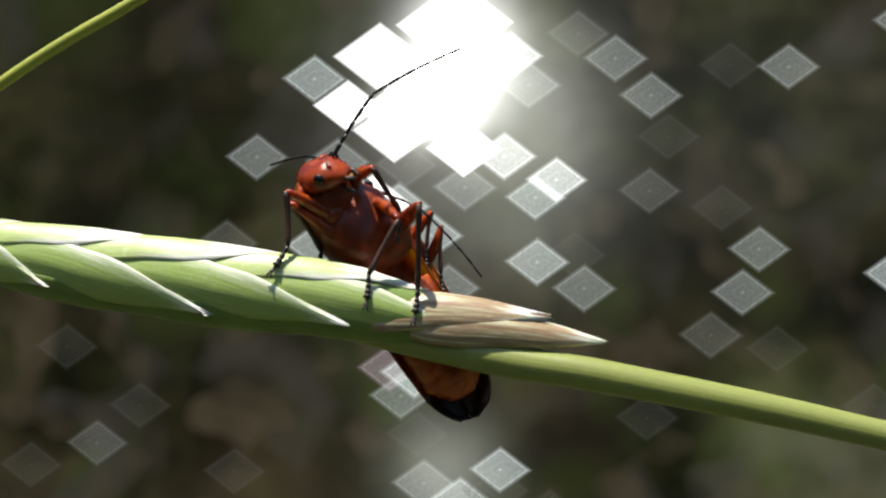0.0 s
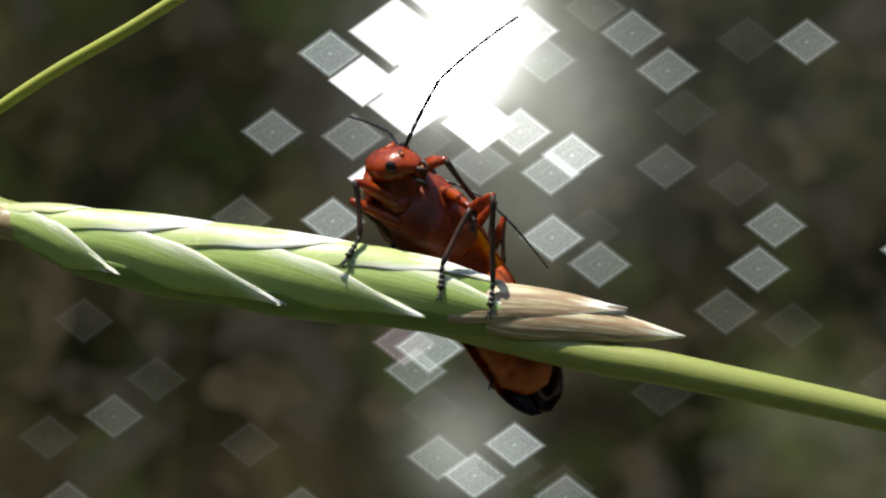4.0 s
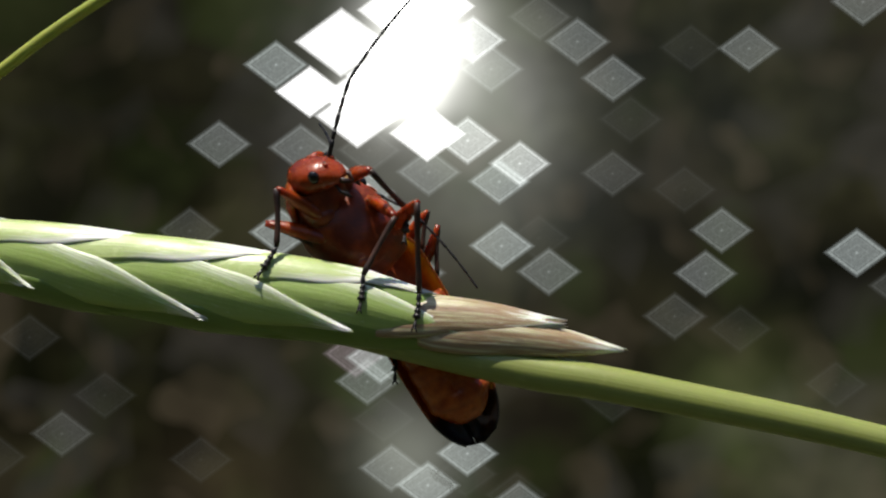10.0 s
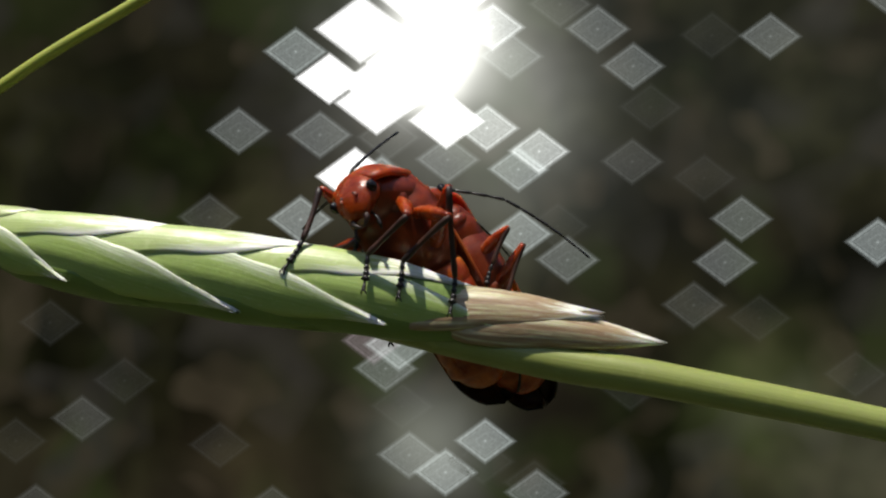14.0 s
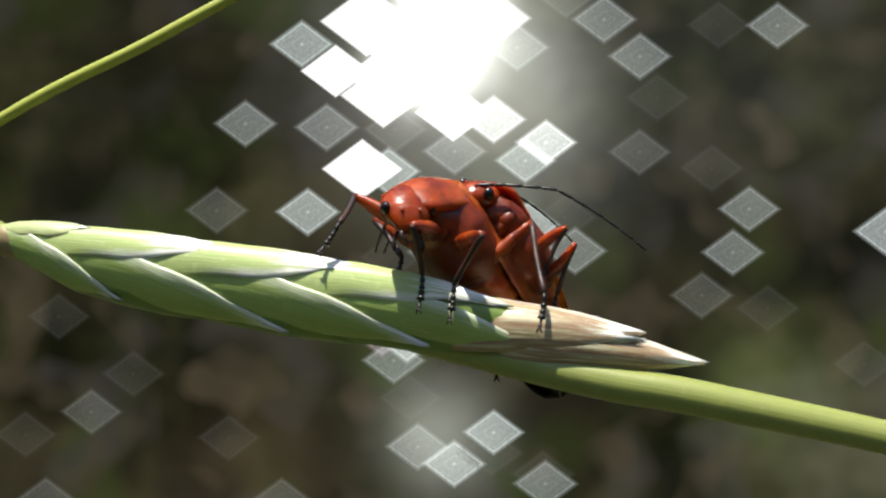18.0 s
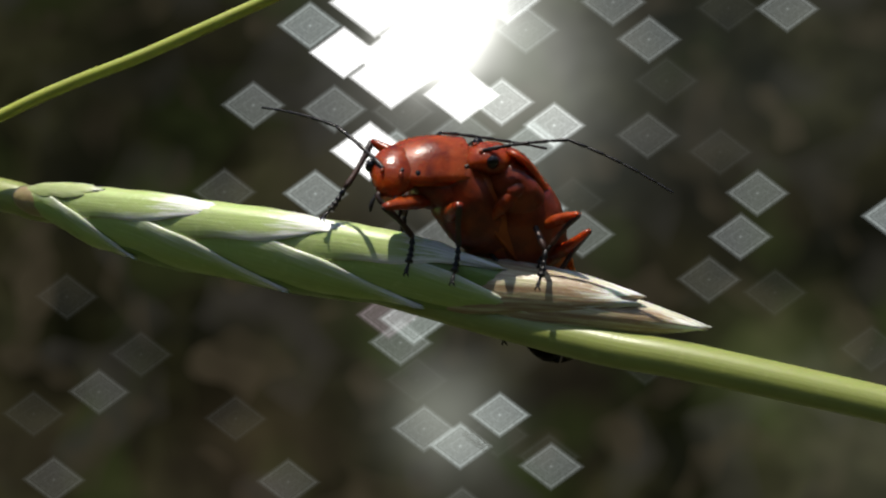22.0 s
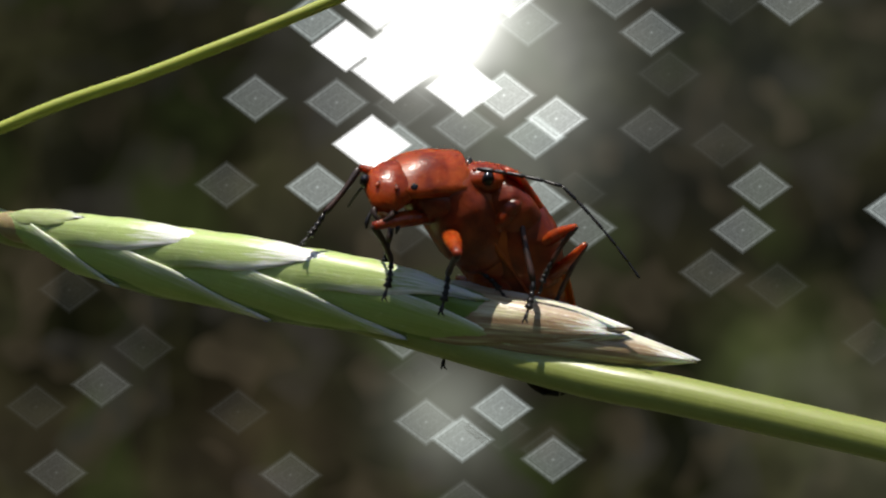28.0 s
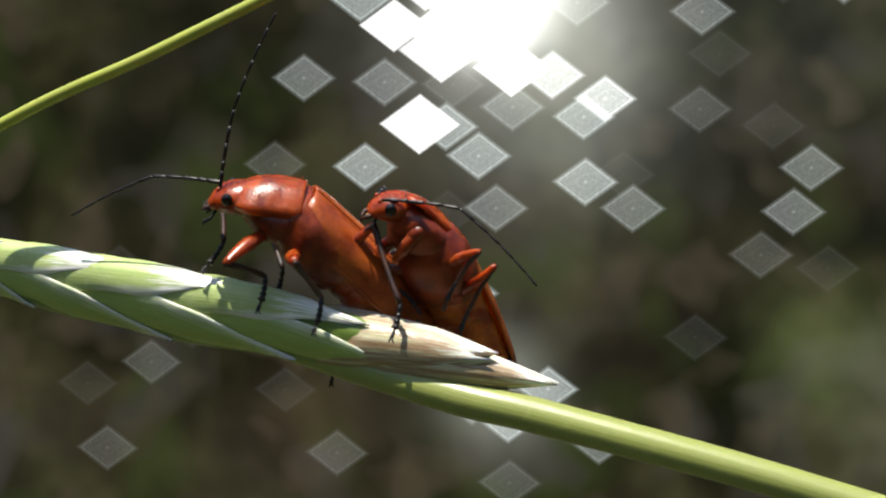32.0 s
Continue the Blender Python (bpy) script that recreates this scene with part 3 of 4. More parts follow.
def beetle(label, size, case, leg=1.0, feel=1.0):
    """A soldier beetle, head towards +x, back towards +z; its origin lies where the neck shield meets the wing cases."""
    root = new("soldier_beetle")
    tagged(root, label, "beetle", group="pair of beetles")
    made = {"root": root, "size": size}

    def put(name, bm, mat, parent=root, label=""):
        bmesh.ops.scale(bm, vec=(size, size, size), verts=bm.verts)
        return part(name, bm, mat, parent, label)

    # thorax and belly
    put("thorax", loft(bmesh.new(), [(0.5, 0.7, 0.25, -0.95), (0.25, 1.15, 0.55, -1.25), (-0.5, 1.42, 0.68, -1.52), (-1.5, 1.42, 0.64, -1.57), (-2.3, 1.2, 0.55, -1.37), (-2.75, 0.85, 0.4, -0.95)], power=2.3), M_RED)
    rings = []
    for i in range(45):
        x = -2.1 - 4.1 * i / 44
        u = i / 44
        w = 1.2 * (1 - 0.1 * u) * min(1, math.sqrt(max(0.0, (1.03 - u) / 0.22)))
        seg = (u * 7) % 1
        w *= 1 - 0.06 * (1 - seg) ** 4
        h = 0.92 * w
        rings.append([(x, w * math.cos(a), -0.42 + h * math.sin(a) * (0.65 if math.sin(a) > 0 else 0.9)) for a in (2 * math.pi * k / 26 for k in range(26))])
    made["tail"] = [put("abdomen", skin(bmesh.new(), rings), M_ABD, label="orange-red segmented belly")]
    # wing cases
    for side in (1, -1):
        rings = []
        for i in range(34):
            u = i / 33
            x = 0.12 - 7.2 * u
            end = min(1.0, math.sqrt(max(0.0, 1.0 - ((u - 0.78) / 0.22) ** 2))) if u > 0.78 else 1.0
            out = (1.12 + 0.3 * math.sin(math.pi * min(u * 0.85 + 0.05, 1))) * (1 - 0.16 * u) * end * min(1, 0.75 + u * 3) + 0.02
            top = 0.74 - 0.14 * u + 0.1 * math.sin(math.pi * u)
            ring = []
            for layer_z, order in ((0.0, range(11)), (-0.09, range(10, -1, -1))):
                for k in order:
                    a = k / 10
                    y = out * math.sin(a * 1.45) / math.sin(1.45) + 0.015
                    z = top - 0.95 * a ** 2.6 * (0.75 + 0.3 * end) + layer_z
                    ring.append((x, side * y, z))
            rings.append(ring)
        wing = put("wing_case", skin(bmesh.new(), rings), case, label="orange-brown wing case with a black tip")
        made["tail"].append(wing)
        edge = [Vector(r[10]) for r in rings[:-1]]
        put("rim", tube(bmesh.new(), edge, [0.045] * len(edge), 6), case, wing)
        seam = [Vector(r[0]) + Vector((0, 0, 0.01)) for r in rings[:-1]]
        put("seam", tube(bmesh.new(), seam, [0.03] * len(seam), 6), case, wing)
    # neck shield: domed plate with a raised rim, and the underside that carries the front legs
    rings = []
    for i in range(22):
        u = i / 21
        x = 1.95 - 2.1 * u
        w = 1.14 * (1 - (1 - min(1, u / 0.3)) ** 2.2 * 0.34) * (1 - max(0, (u - 0.8) / 0.2) ** 2 * 0.08)
        ring = []
        for k in range(17):
            a = -1 + 2 * k / 16
            dome = 0.72 * (1 - abs(a) ** 2.4) * (0.5 + 0.5 * math.sin(math.pi * 0.5 * min(1, u / 0.6)) - 0.06 * max(0, u - 0.6) / 0.4)
            ring.append((x, w * a, 0.02 + dome + 0.1 * abs(a) ** 8 + 0.05 * (1 - u) * (1 - a * a)))
        for k in range(16, -1, -1):
            a = -1 + 2 * k / 16
            ring.append((x, w * a * 0.97, -0.1 + 0.3 * (1 - abs(a) ** 2)))
        rings.append(ring)
    made["shield"] = put("neck_shield", skin(bmesh.new(), rings), M_PRON, label="translucent orange-red neck shield")
    made["chest"] = put("chest", loft(bmesh.new(), [(1.66, 0.6, 0.2, -0.65), (1.3, 1.0, 0.25, -1.0), (0.7, 1.24, 0.3, -1.25), (0.1, 1.26, 0.3, -1.3), (-0.4, 1.0, 0.25, -1.15)]), M_RED)
    # head, hung forward and down
    hb = bmesh.new()
    loft(hb, [(x * 1.05, w * 1.06, a * 1.08, b * 1.08) for x, w, a, b in [(-0.4, 0.4, 0.34, -0.4), (-0.15, 0.62, 0.47, -0.5), (0.1, 0.71, 0.5, -0.52), (0.4, 0.73, 0.48, -0.49), (0.62, 0.68, 0.44, -0.46), (0.82, 0.56, 0.36, -0.42), (0.98, 0.46, 0.24, -0.39), (1.1, 0.37, 0.1, -0.36), (1.2, 0.24, -0.05, -0.31)]])
    head = put("head", hb, M_HEAD, label="glossy orange-red head")
    made["head"] = head
    for side in (1, -1):
        bm = bmesh.new()
        bmesh.ops.create_uvsphere(bm, u_segments=20, v_segments=12, radius=0.19 if leg == 1.0 else 0.23)
        bmesh.ops.scale(bm, vec=(0.95, 0.8, 1.05), verts=bm.verts)
        bmesh.ops.translate(bm, vec=(0.6, side * 0.7, 0.17), verts=bm.verts)
        put("eye", bm, M_EYE, head, "bulging glossy black eye")
        bm = tube(bmesh.new(), [(1.1, side * 0.22, -0.2), (1.32, side * 0.26, -0.3), (1.44, side * 0.12, -0.4), (1.46, side * 0.02, -0.45)], [0.1, 0.09, 0.06, 0.02], 8)
        put("jaw", bm, M_TIB, head)
        bm = tube(bmesh.new(), [(1.0, side * 0.3, -0.34), (1.16, side * 0.42, -0.56), (1.34, side * 0.44, -0.66), (1.44, side * 0.42, -0.8)], [0.05, 0.05, 0.07, 0.03], 8)
        put("palp", bm, M_BLK, head)
        bm = bmesh.new()
        bmesh.ops.create_uvsphere(bm, u_segments=12, v_segments=8, radius=1.0)
        bmesh.ops.scale(bm, vec=(0.1, 0.07, 0.07), verts=bm.verts)
        bmesh.ops.translate(bm, vec=(0.9, side * 0.27, 0.33), verts=bm.verts)
        put("feeler_socket", bm, M_RED, head)
    rings = []
    for i in range(8):
        u = i / 7
        w = 0.3 * math.sqrt(max(0.0, 1 - (u - 0.25) ** 2 / 0.62))
        rings.append([(1.02 + 0.28 * u, w * math.cos(a), -0.12 - 0.26 * u + (0.1 - 0.04 * u) * math.sin(a)) for a in (2 * math.pi * k / 14 for k in range(14))])
    put("upper_lip", skin(bmesh.new(), rings), M_LIP, head, "pale glossy upper lip")
    # feelers of eleven joints; the outer half is a piece of its own that follows
    made["feelers"] = []
    for side in (1, -1):
        pair = []
        for nm, count, start in (("feeler", 5, 0), ("feeler_tip", 6, 5)):
            pts, rad = [], []
            x = 0.0
            for k in range(count):
                ln = (0.3 if start + k == 1 else 0.53) * feel
                thick = 0.075 - 0.0032 * (start + k)
                for f, g in ((0.0, 0.55), (0.12, 0.8), (0.75, 1.0), (0.95, 0.9), (1.0, 0.55)):
                    q = x + ln * f
                    pts.append((q, 0, 0.03 * q * q))
                    rad.append(thick * g)
                x += ln
            pair.append(put(nm, tube(bmesh.new(), pts, rad, 8), M_BLK, root if start == 0 else pair[0], "black jointed feeler" if start == 0 else ""))
        pair[1].location = (2.42 * feel * size * MM, 0, 0.1757 * feel * feel * size * MM)
        made["feel"] = feel
        made["feelers"].append(pair)
    # fine short hairs on the back of neck shield and wing cases
    rnd = random.Random(7)
    for host, x0, x1, wide, high, count in ((made["shield"], 0.0, 1.75, 0.95, 0.72, 260), (root, -6.6, 0.0, 1.1, 0.72, 700)):
        bm = bmesh.new()
        for _ in range(count):
            x, a = rnd.uniform(x0, x1), rnd.uniform(-1, 1)
            p = Vector((x, wide * math.sin(a * 1.4), high - 0.75 * abs(a) ** 2.4))
            if host is not root:
                u = (1.95 - x) / 2.1
                w = 1.14 * (1 - (1 - min(1, u / 0.3)) ** 2.2 * 0.34)
                p = Vector((x, 0.95 * w * a, 0.03 + 0.72 * (1 - abs(0.95 * a) ** 2.4) * (0.5 + 0.5 * math.sin(math.pi * 0.5 * min(1, u / 0.6)))))
            d = Vector((-0.5 + rnd.uniform(-0.3, 0.3), 0.7 * a + rnd.uniform(-0.3, 0.3), 0.7)).normalized() * rnd.uniform(0.09, 0.18)
            w = Vector((0.006, 0.006, 0))
            bm.faces.new([bm.verts.new(p - w), bm.verts.new(p + w), bm.verts.new(p + d)])
        hairs = tagged(put("hairs", bm, M_HAIR, host, "short pale hairs"), kind="stuff")
        if host is root:
            made["tail"].append(hairs)
    # legs
    made["legs"] = []
    for side in (1, -1):
        for nm, x, y, z, lf, lt in LEGS:
            lf, lt = lf * leg, lt * leg
            pts = [(lf * f, 0, 0.06 * math.sin(math.pi * f)) for f in np.linspace(0, 1, 12)]
            thigh = put("thigh", tube(bmesh.new(), pts, [0.16, 0.21, 0.245, 0.26, 0.27, 0.265, 0.25, 0.23, 0.205, 0.18, 0.155, 0.11], 12, 0.8), M_FEM, label="orange-red thigh")
            pts = [(lt * f, 0, -0.05 * math.sin(math.pi * f)) for f in np.linspace(0, 1, 10)]
            shin = put("shin", tube(bmesh.new(), pts, [0.09, 0.105, 0.1, 0.09, 0.085, 0.085, 0.085, 0.09, 0.1, 0.075], 10), M_TIB, label="dark brown shin")
            pts, rad, q = [], [], -0.03
            for k, ln in enumerate((0.27, 0.19, 0.16, 0.17, 0.3)):
                for f, g in ((0, 0.6), (0.5, 0.85), (0.85, 1.15), (1.0, 0.6)):
                    pts.append((q + ln * f, 0, 0.25 * max(0, q + ln * f) ** 2))
                    rad.append((0.085, 0.09, 0.1, 0.12, 0.06)[k] * g)
                q += ln
            bm = tube(bmesh.new(), pts, rad, 8)
            end = Vector(pts[-1])
            for s in (1, -1):
                tube(bm, [end + Vector((-0.04, 0, 0)), end + Vector((0.06, s * 0.07, 0.0)), end + Vector((0.13, s * 0.08, -0.06))], [0.035, 0.03, 0.008], 6)
            foot = put("foot", bm, M_BLK, shin, "black jointed foot with claws")
            foot.location = (lt * size * MM, 0, 0)
            bm = bmesh.new()
            bmesh.ops.create_uvsphere(bm, u_segments=16, v_segments=10, radius=1.0)
            bmesh.ops.scale(bm, vec=(0.3, 0.42, 0.34), verts=bm.verts)
            bmesh.ops.rotate(bm, verts=bm.verts, cent=(0, 0, 0), matrix=Matrix.Rotation(side * 0.6, 3, "X"))
            bmesh.ops.translate(bm, vec=(x, side * (y - 0.12), z + 0.06), verts=bm.verts)
            put("hip", bm, M_RED, made["chest"] if nm == "front" else root)
            made["legs"].append((nm, side, Vector((x, side * y, z)) * size, lf * size, lt * size, thigh, shin, foot))
    return made


female = beetle("large orange-red soldier beetle clinging to the grass spikelet", 1.0, M_ELY)
male = beetle("orange-red soldier beetle riding on the back of another beetle", 0.85, M_ELY_SMALL, 0.74, 1.2)


# ---- what moves ----
def between(rows, t):
    """The pose at t between keyed poses."""
    for (t0, a), (t1, b) in zip(rows, rows[1:]):
        if t <= t1:
            f = max(0.0, min(1.0, (t - t0) / (t1 - t0)))
            return a.lerp(b, f * f * (3 - 2 * f))
    return rows[-1][1]


def values(rows, t):
    """Numbers at t between keyed numbers."""
    return [float(np.interp(t, [r[0] for r in rows], [r[k] for r in rows])) for k in range(1, len(rows[0]))]


def seat(x, y, z, ax, ay, az, ux, uy, uz):
    """A beetle's pose on the spikelet: millimetres, the way to its head, the way of its back."""
    return frame_of(Vector((x, y, z)) * MM, (ax, ay, az), (ux, uy, uz))


def fore_pose(nod, turn, size, roll=0.0):
    """Neck shield against the body: nod down, turn to its left, degrees."""
    joint = Matrix.Translation((0.1 * size * MM, 0, -0.2 * size * MM))
    return joint @ pose(0, 0, 0, roll, nod, turn) @ joint.inverted()


def step_leg(hip, foot, lf, lt, pole):
    """Thigh and shin from hip to foot, with the knee towards the pole."""
    d = foot - hip
    reach = min(max(d.length, abs(lf - lt) + 0.1), (lf + lt) * 0.985)
    x = d.normalized()
    up = (pole - x * pole.dot(x)).normalized()
    a = (lf * lf - lt * lt + reach * reach) / (2 * reach)
    knee = hip + x * a + up * math.sqrt(max(lf * lf - a * a, 0.0))
    foot = hip + x * reach
    return frame_of(hip * MM, knee - hip, up), frame_of(knee * MM, foot - knee, up)


def motions():
    sway = [
        (0, mm(4.16, 1.52, -2.39, 0.02, -1.00, 1.45)),
        (0.5, mm(4.11, 1.30, -2.16, 0.02, -1.13, 1.51)),
        (1, mm(4.87, 1.43, -2.80, 0.02, -0.59, 1.56)),
        (1.5, mm(5.46, 1.27, -3.01, 0.01, -0.64, 1.65)),
        (2, mm(4.49, -0.24, -3.13, -0.00, -0.64, 1.76)),
        (2.5, mm(3.79, -0.39, -2.45, -0.01, -0.98, 1.77)),
        (3, mm(4.92, 0.93, -2.89, -0.02, -0.65, 1.97)),
        (3.5, mm(5.64, 1.24, -2.81, -0.06, -0.53, 2.17)),
        (5.5, mm(6.89, 0.21, -3.38, -0.23, -0.43, 1.99)),
        (6, mm(5.40, 0.41, -3.29, -0.28, -1.11, 1.86)),
        (6.5, mm(4.40, 0.46, -2.89, -0.23, -1.14, 1.83)),
        (7, mm(4.40, 0.60, -3.23, -0.18, -0.89, 1.59)),
        (7.5, mm(4.83, 0.15, -2.83, -0.14, -0.36, 1.37)),
        (8, mm(4.64, 0.79, -2.32, -0.09, -0.64, 0.85)),
        (8.5, mm(5.00, 0.64, -1.90, -0.05, -0.40, 0.05)),
        (9, mm(4.78, 0.26, -2.03, 0.00, 0.10, 0.00)),
        (9.5, mm(6.11, 0.04, -3.12, -0.02, 0.42, 0.15)),
        (10, mm(5.53, -0.82, -3.00, -0.03, 0.11, -0.21)),
        (10.5, mm(4.65, -0.57, -2.56, -0.05, -0.46, -0.14)),
        (11, mm(4.74, -0.37, -1.90, -0.07, -1.05, 0.29)),
        (11.5, mm(4.97, -0.68, -1.98, -0.08, -1.28, 0.55)),
        (12, mm(6.03, -1.38, -2.38, -0.10, -0.77, 0.69)),
        (12.5, mm(4.90, -0.93, -2.89, -0.09, -0.84, 0.42)),
        (13, mm(4.70, -1.59, -3.28, -0.08, -0.33, 0.49)),
        (13.5, mm(4.56, -1.69, -3.14, -0.06, -0.28, -0.52)),
        (14, mm(6.02, -1.51, -3.06, -0.05, -0.20, -1.33)),
        (14.5, mm(6.06, -1.61, -3.23, -0.03, -0.07, -2.10)),
        (16.5, mm(7.54, -0.95, -3.85, -0.01, 0.42, -3.52)),
        (17, mm(6.43, -0.88, -2.90, -0.01, 0.42, -3.92)),
        (17.5, mm(7.34, -0.73, -3.15, -0.01, 0.45, -4.23)),
        (18, mm(7.06, -1.30, -3.93, -0.01, 0.55, -3.32)),
        (18.5, mm(8.40, -1.65, -3.37, -0.03, 0.57, -2.46)),
        (19, mm(7.98, -1.95, -3.65, -0.05, 0.52, -1.82)),
        (19.5, mm(7.54, -1.85, -4.12, -0.03, 0.97, -7.14)),
        (20, mm(6.77, -3.51, -3.94, 0.01, 0.20, -12.43)),
        (20.5, mm(7.59, -3.37, -4.10, 0.01, 0.52, -12.13)),
        (21, mm(7.31, -3.51, -3.29, 0.01, 0.28, -12.76)),
        (21.5, mm(6.74, -2.86, -2.87, 0.01, 0.06, -13.22)),
        (22, mm(6.58, -3.27, -3.17, 0.02, 0.23, -13.14)),
        (22.5, mm(7.04, -3.13, -3.41, 0.02, 0.30, -13.16)),
        (23, mm(7.29, -3.22, -4.00, 0.02, 0.14, -13.69)),
        (23.5, mm(6.91, -3.22, -3.57, 0.02, 0.01, -13.79)),
        (24, mm(6.56, -3.42, -3.39, 0.02, -0.24, -13.62)),
        (24.5, mm(6.45, -3.66, -3.38, 0.02, -0.32, -13.72)),
        (25, mm(6.22, -4.08, -3.11, 0.03, -0.12, -13.90)),
        (25.5, mm(6.83, -3.81, -3.26, 0.04, 0.13, -14.14)),
        (27.5, mm(5.99, -4.40, -2.97, 0.08, -0.05, -14.36)),
        (28, mm(6.02, -4.34, -4.15, 0.09, -0.01, -14.53)),
        (28.5, mm(2.18, -5.52, -4.22, 0.06, -1.28, -15.76)),
        (29, mm(4.01, -5.82, -4.13, 0.02, -1.31, -15.15)),
        (29.5, mm(3.80, -5.21, -4.92, -0.01, -0.91, -12.60)),
        (30, mm(1.82, -6.30, -4.69, -0.04, -1.18, -12.61)),
        (30.5, mm(3.49, -4.84, -4.50, -0.08, -0.21, -12.48)),
        (31, mm(3.30, -3.19, -4.87, -0.11, -0.55, -12.79)),
        (31.5, mm(2.92, -2.07, -4.69, -0.11, -0.45, -12.55)),
        (32, mm(1.03, -1.64, -5.82, -0.11, 0.05, -12.31)),
    ]
    walk(grass, sway)
    axis = here(1157, 592) - here(-95, 398)
    walk(core, [(t, Matrix.Rotation(radians(a), 4, axis.normalized())) for t, a in ((0, -2), (13, 0), (17, 12), (20, 25), (32, 29))])
    # the stalk gives a little where it leaves the spikelet
    joint = Matrix.Translation(here(1050, 600) * MM)
    walk(stalk, [(t, joint @ pose(0, 0, 0, 0, a, 0) @ joint.inverted()) for t, a in ((0, 0), (6, 0.3), (12, -0.4), (18, -0.5), (20, -1.2), (22, -0.9), (25, -1.0), (28, -1.0), (29, -1.5), (30, -0.9), (31, -0.3), (32, 0))])
    walk(blade, [
        (0, mm(-15.37, 1.06, 5.50, 0.06, -33.13, -0.20)),
        (1, mm(-15.42, 1.05, 4.73, 0.06, -33.72, -0.20)),
        (2, mm(-15.58, 1.02, 4.98, 0.05, -35.32, -0.21)),
        (3, mm(-15.72, 1.01, 4.62, 0.04, -33.05, -0.20)),
        (3.5, mm(-15.84, 0.97, 4.26, -0.01, -32.71, -0.17)),
        (5.5, mm(-15.71, 1.05, 3.40, -0.22, -32.37, -0.03)),
        (6, mm(-15.63, 1.12, 3.86, -0.28, -33.71, 0.02)),
        (7, mm(-15.42, 1.18, 4.70, -0.20, -35.49, 0.02)),
        (8, mm(-14.90, 1.35, 5.73, -0.10, -33.94, 0.01)),
        (9, mm(-14.27, 1.51, 6.75, 0.00, -31.33, 0.00)),
        (10, mm(-14.16, 1.56, 5.63, -0.04, -36.35, 0.00)),
        (11, mm(-14.56, 1.60, 6.74, -0.07, -33.22, 0.01)),
        (12, mm(-14.86, 1.44, 5.47, -0.10, -33.33, 0.01)),
        (13, mm(-14.69, 1.47, 5.63, -0.09, -31.84, 0.01)),
        (14, mm(-14.78, 1.39, 4.66, -0.07, -32.95, 0.02)),
        (17, mm(-14.81, 1.39, 4.52, -0.04, -30.44, -0.08)),
        (17.5, mm(-14.82, 1.37, 4.02, -0.04, -30.37, -0.10)),
        (18, mm(-14.98, 1.32, 3.43, -0.03, -28.05, -0.11)),
        (19, mm(-15.10, 1.37, 3.38, -0.07, -29.62, -0.06)),
        (20, mm(-15.36, 1.19, 2.42, -0.11, -25.54, -0.03)),
        (21, mm(-15.31, 1.27, 2.64, -0.13, -26.62, -0.03)),
        (22, mm(-15.24, 1.27, 2.90, -0.14, -23.88, -0.04)),
        (23, mm(-15.02, 1.32, 1.95, -0.15, -22.38, -0.05)),
        (24, mm(-15.25, 1.29, 2.57, -0.16, -23.60, -0.05)),
        (25, mm(-15.23, 1.34, 2.82, -0.18, -24.87, -0.04)),
        (27.5, mm(-15.35, 1.27, 3.33, -0.09, -20.08, -0.08)),
        (28, mm(-15.29, 1.24, 2.28, -0.07, -21.11, -0.08)),
        (29, mm(-14.88, 1.43, 2.75, -0.18, -23.11, -0.09)),
        (30, mm(-16.62, 0.78, 3.40, -0.25, -28.21, -0.10)),
        (31, mm(-16.48, 0.79, 1.98, -0.34, -26.68, -0.12)),
        (32, mm(-16.80, 0.66, 1.67, -0.33, -25.69, -0.13)),
    ])
